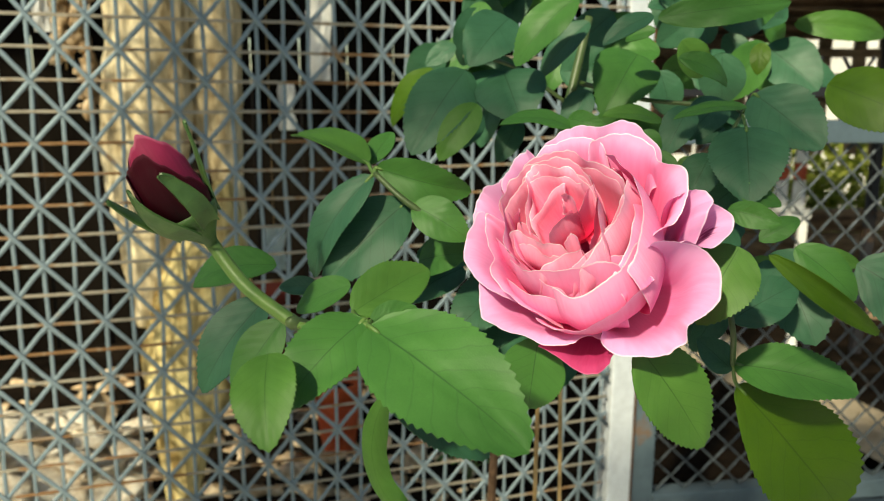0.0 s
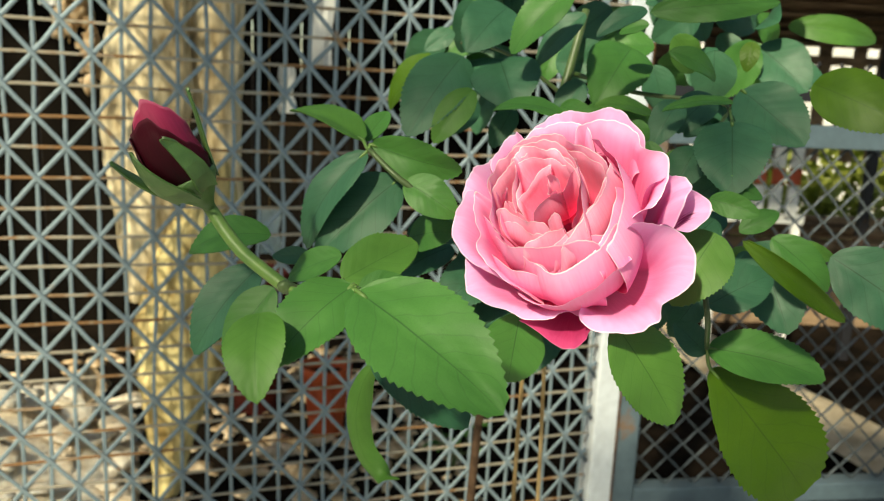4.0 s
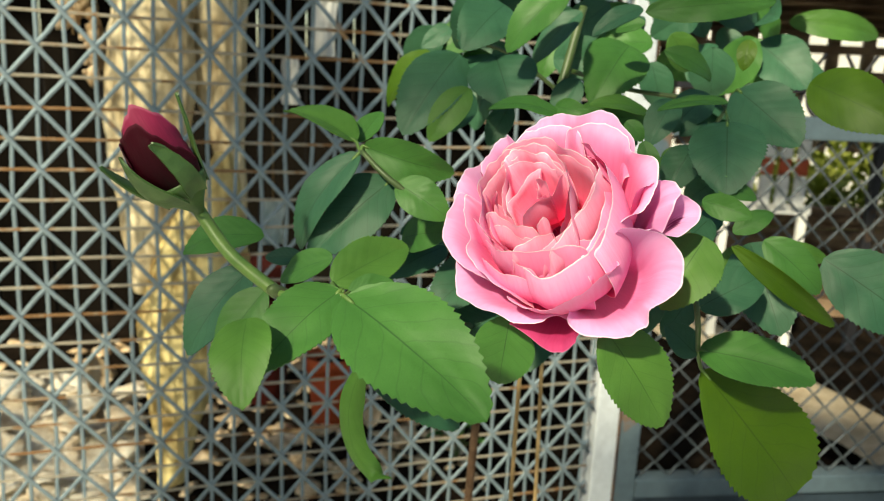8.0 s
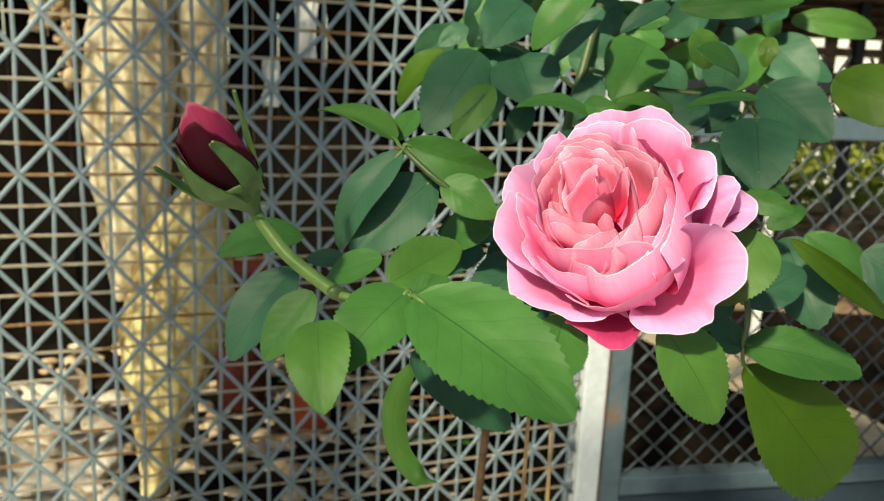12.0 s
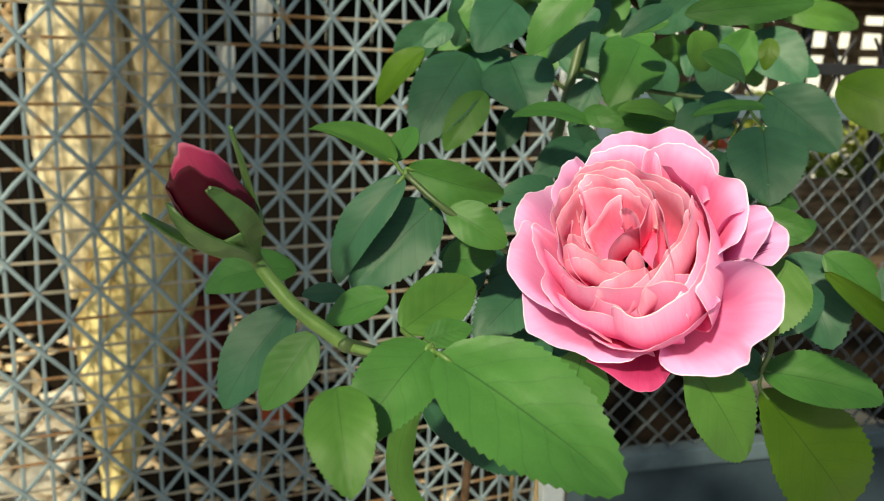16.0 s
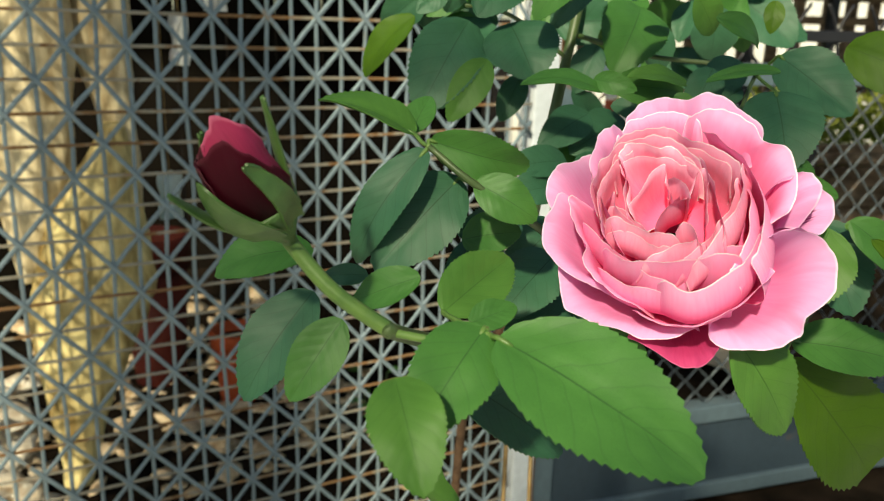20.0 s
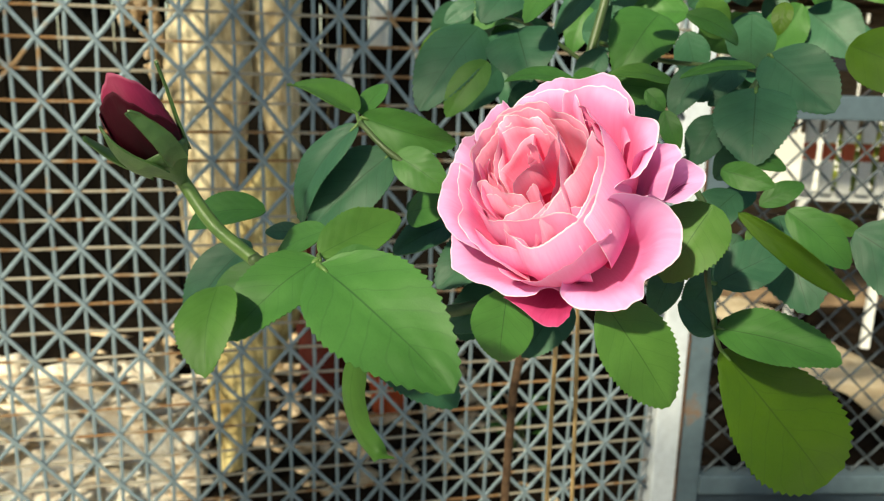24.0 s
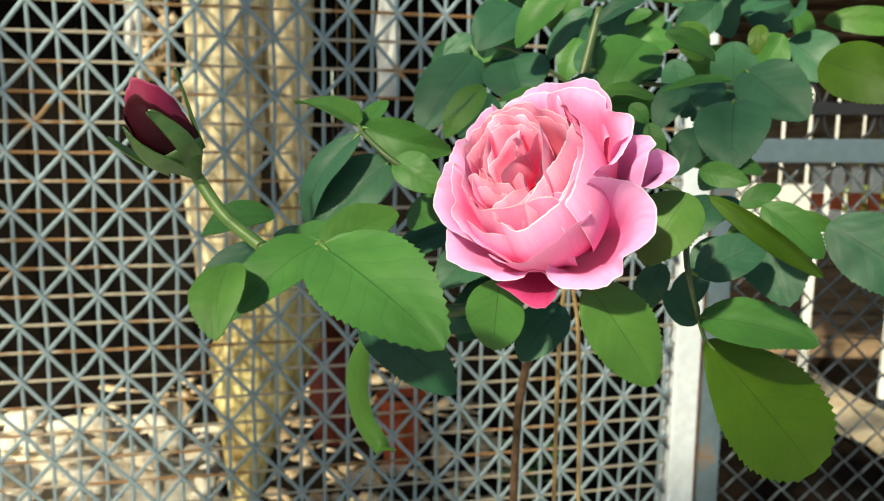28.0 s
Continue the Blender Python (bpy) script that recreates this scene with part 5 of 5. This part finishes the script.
def bud_place(turn, h, r):
    """A place in the bud: degrees round it, millimetres along and out."""
    a = radians(turn)
    bulge = 1.5 * math.sin(math.pi * min(1.0, max(0.0, h / 40)))
    return BUD0 + (BA * h + BP * (0.85 * r * math.sin(a) - bulge) + BQ * (0.85 * r * math.cos(a))) * 0.001


def curve_at(keys, x):
    for (a, p), (b, q) in zip(keys, keys[1:]):
        if x <= b:
            t = max(0.0, (x - a) / (b - a))
            t = t * t * (3 - 2 * t)
            return p + (q - p) * t
    return keys[-1][1]


def bud_petal(top, swell, material, seed, low=3.0):
    """A petal wrapped round the bud; top gives the height of its free edge by degrees round the bud."""
    a0, a1 = top[0][0], top[-1][0]

    def at(u, v):
        turn = a0 + (a1 - a0) * u
        hi = curve_at(top, turn) + 0.7 * noise.noise((turn * 0.05, seed, 0)) + 0.25 * noise.noise((turn * 0.2, seed, 2))
        h = low + (hi - low) * v
        r = girth(h) * swell + 0.5 * noise.noise((turn * 0.03, h * 0.09, seed)) + 0.9 * max(0.0, v - 0.88) / 0.12
        return bud_place(turn, h, r)
    return part("petal", sheet(33, 22, at, 0.0003), material, bud)


def sepal(path, half, seed, thick=0.0008, teeth=0.0):
    """path: (height, degrees round, millimetres out) from the calyx to the tip; half: its half width in degrees at the foot."""
    n = len(path) - 1

    def at(u, v):
        x = v * n
        k = min(int(x), n - 1)
        f = x - k
        h, turn, r = (path[k][i] + (path[k + 1][i] - path[k][i]) * f for i in range(3))
        s = u * 2 - 1
        w = half * (1 - v) ** 0.62 * (1 + 0.10 * noise.noise((v * 4, seed, s))) + 1.2
        jag = teeth * (1 if int(v * 40) % 2 else -1) * (abs(s) > 0.99)
        return bud_place(turn + s * w + jag, h - 1.5 * s * s * (1 - v), r + 0.5 * abs(s) ** 3)
    return part("sepal", sheet(11, 41, at, thick), CALYX, bud)


def lathe(profile, sides=24):
    bm = bmesh.new()
    rings = [[bm.verts.new(bud_place(360 * k / sides, h, r)) for k in range(sides)] for h, r in profile]
    for a, b in zip(rings, rings[1:]):
        for k in range(sides):
            bm.faces.new((a[k], a[(k + 1) % sides], b[(k + 1) % sides], b[k]))
    bm.faces.new(list(reversed(rings[0])))
    bm.faces.new(rings[-1])
    bmesh.ops.recalc_face_normals(bm, faces=bm.faces)
    return bm


bud = part("bud", lathe([(-1.5, 2.4), (0, 2.8), (2, 4.4), (4, 6.4), (6, 8.6), (8, 10.3), (10, 11.6), (12, 12.4), (12.5, 11.4), (11, 9.0)]), CALYX, bush, "closed dark red rosebud in green sepals")
bud_petal(((-60, 38), (-25, 41), (-8, 43), (20, 42.5), (55, 37), (85, 30), (125, 24)), 0.95, BUD_PINK, 1.3)
bud_petal(((100, 22), (150, 34), (200, 37), (250, 34), (310, 38)), 0.92, BUD_RED, 2.1)
bud_petal(((-140, 33), (-90, 34), (-60, 34.8), (-25, 37), (-5, 37), (17, 31), (45, 24), (75, 17)), 1.00, BUD_RED, 3.7)
bud_petal(((-175, 29), (-130, 33), (-95, 33.5), (-70, 33), (-58, 28), (-50, 20)), 1.06, BUD_RED, 5.2)
sepal([(7, 34, 10.4), (12, 33, 12.9), (17, 29, 14.2), (22, 22, 14.3), (26, 14, 13.6), (29, 5, 14.2)], 22, 1.0, teeth=0.7)
sepal([(6, -50, 9.8), (11, -54, 13.6), (16, -60, 15.2), (21, -66, 15.5), (25, -70, 15.0), (29, -74, 14.2)], 50, 2.0)
sepal([(9, 108, 11.0), (16, 108, 13.2), (24, 104, 15.6), (30, 101, 17.0), (35, 98, 17.6), (39, 95, 18.0)], 13, 3.0, teeth=0.9)
sepal([(9, -112, 11.0), (14, -108, 15.6), (19, -104, 18.8), (24, -101, 21.4), (29, -99, 24.0)], 16, 4.0, teeth=0.9)
sepal([(9, 190, 11.0), (20, 195, 13.6), (28, 205, 12.0), (34, 212, 10.4), (38.5, 216, 8.6)], 34, 5.0)

stem([(-0.0532, 0.2619, 1.1018), (Vector((-0.0532, 0.2619, 1.1018)) + BUD0) / 2 + Vector((-0.002, 0, -0.002)), BUD0 - BA * 0.004, BUD0 + BA * 0.004], (0.0026, 0.0024), label="smooth green flower stalk")
stem([(0.055, 0.40, 1.06), (0.005, 0.345, 1.060), (-0.033, 0.290, 1.086), (-0.0520, 0.2640, 1.1010), (-0.0555, 0.2619, 1.1040)], (0.0032, 0.0024), STEM_DARK)
stem([(-0.0532, 0.2619, 1.1018), (Vector((-0.0532, 0.2619, 1.1018)) + Vector((-0.0269, 0.2456, 1.1067))) / 2 + Vector((0, 0, -0.002)), (-0.0269, 0.2456, 1.1067)], (0.0014, 0.0012))
stem([BLOOM - AX * 0.040, BLOOM - AX * 0.055 + Vector((0, 0.01, -0.004)), (0.055, 0.40, 1.06), (0.06, 0.50, 1.02)], (0.0030, 0.0032), STEM_DARK)
stem([(0.06, 0.50, 1.02), (0.045, 0.57, 0.95), (0.040, 0.60, 0.86), (0.036, 0.62, 0.6), (0.04, 0.62, 0.14)], (0.0030, 0.0040), BROWN_STEM, "dark brown woody cane")
stem([(0.075, 0.56, 1.04), (0.072, 0.575, 0.90), (0.075, 0.58, 0.14)], (0.0016, 0.0018), STRAW, "thin dry straw-coloured stalk")
stem([(0.080, 0.56, 1.04), (0.090, 0.57, 0.90), (0.105, 0.58, 0.14)], (0.0014, 0.0018), STRAW, "thin dry straw-coloured stalk")
stem([(-0.0315, 0.3374, 1.1463), (-0.0166, 0.3290, 1.1344), (0.0076, 0.3319, 1.1183), (0.03, 0.36, 1.10)], (0.0012, 0.0018), STEM_DARK)
stem([(0.0902, 0.5196, 1.2255), (Vector((0.0902, 0.5196, 1.2255)) + Vector((0.0734, 0.5071, 1.1532))) / 2, (0.0734, 0.5071, 1.1532), (0.06, 0.50, 1.08), (0.06, 0.51, 1.01)], (0.0026, 0.0040), STEM_DARK)
stem([(0.085, 0.515, 1.185), (0.12, 0.49, 1.175), (0.16, 0.46, 1.172), (0.1654, 0.4492, 1.1681)], (0.0016, 0.0011), STEM_DARK)
stem([(0.08, 0.51, 1.17), (0.04, 0.50, 1.195), (0.01, 0.485, 1.20)], (0.0014, 0.0010), STEM_DARK)
stem([(0.1654, 0.4492, 1.1681), (0.13, 0.42, 1.13), (0.08, 0.44, 1.10)], (0.0011, 0.0016), STEM_DARK)
stem([(0.1222, 0.3217, 1.0666), (0.1127, 0.3027, 1.0923), (0.115, 0.345, 1.12), (0.085, 0.37, 1.12)], (0.0011, 0.0016), STEM_DARK)
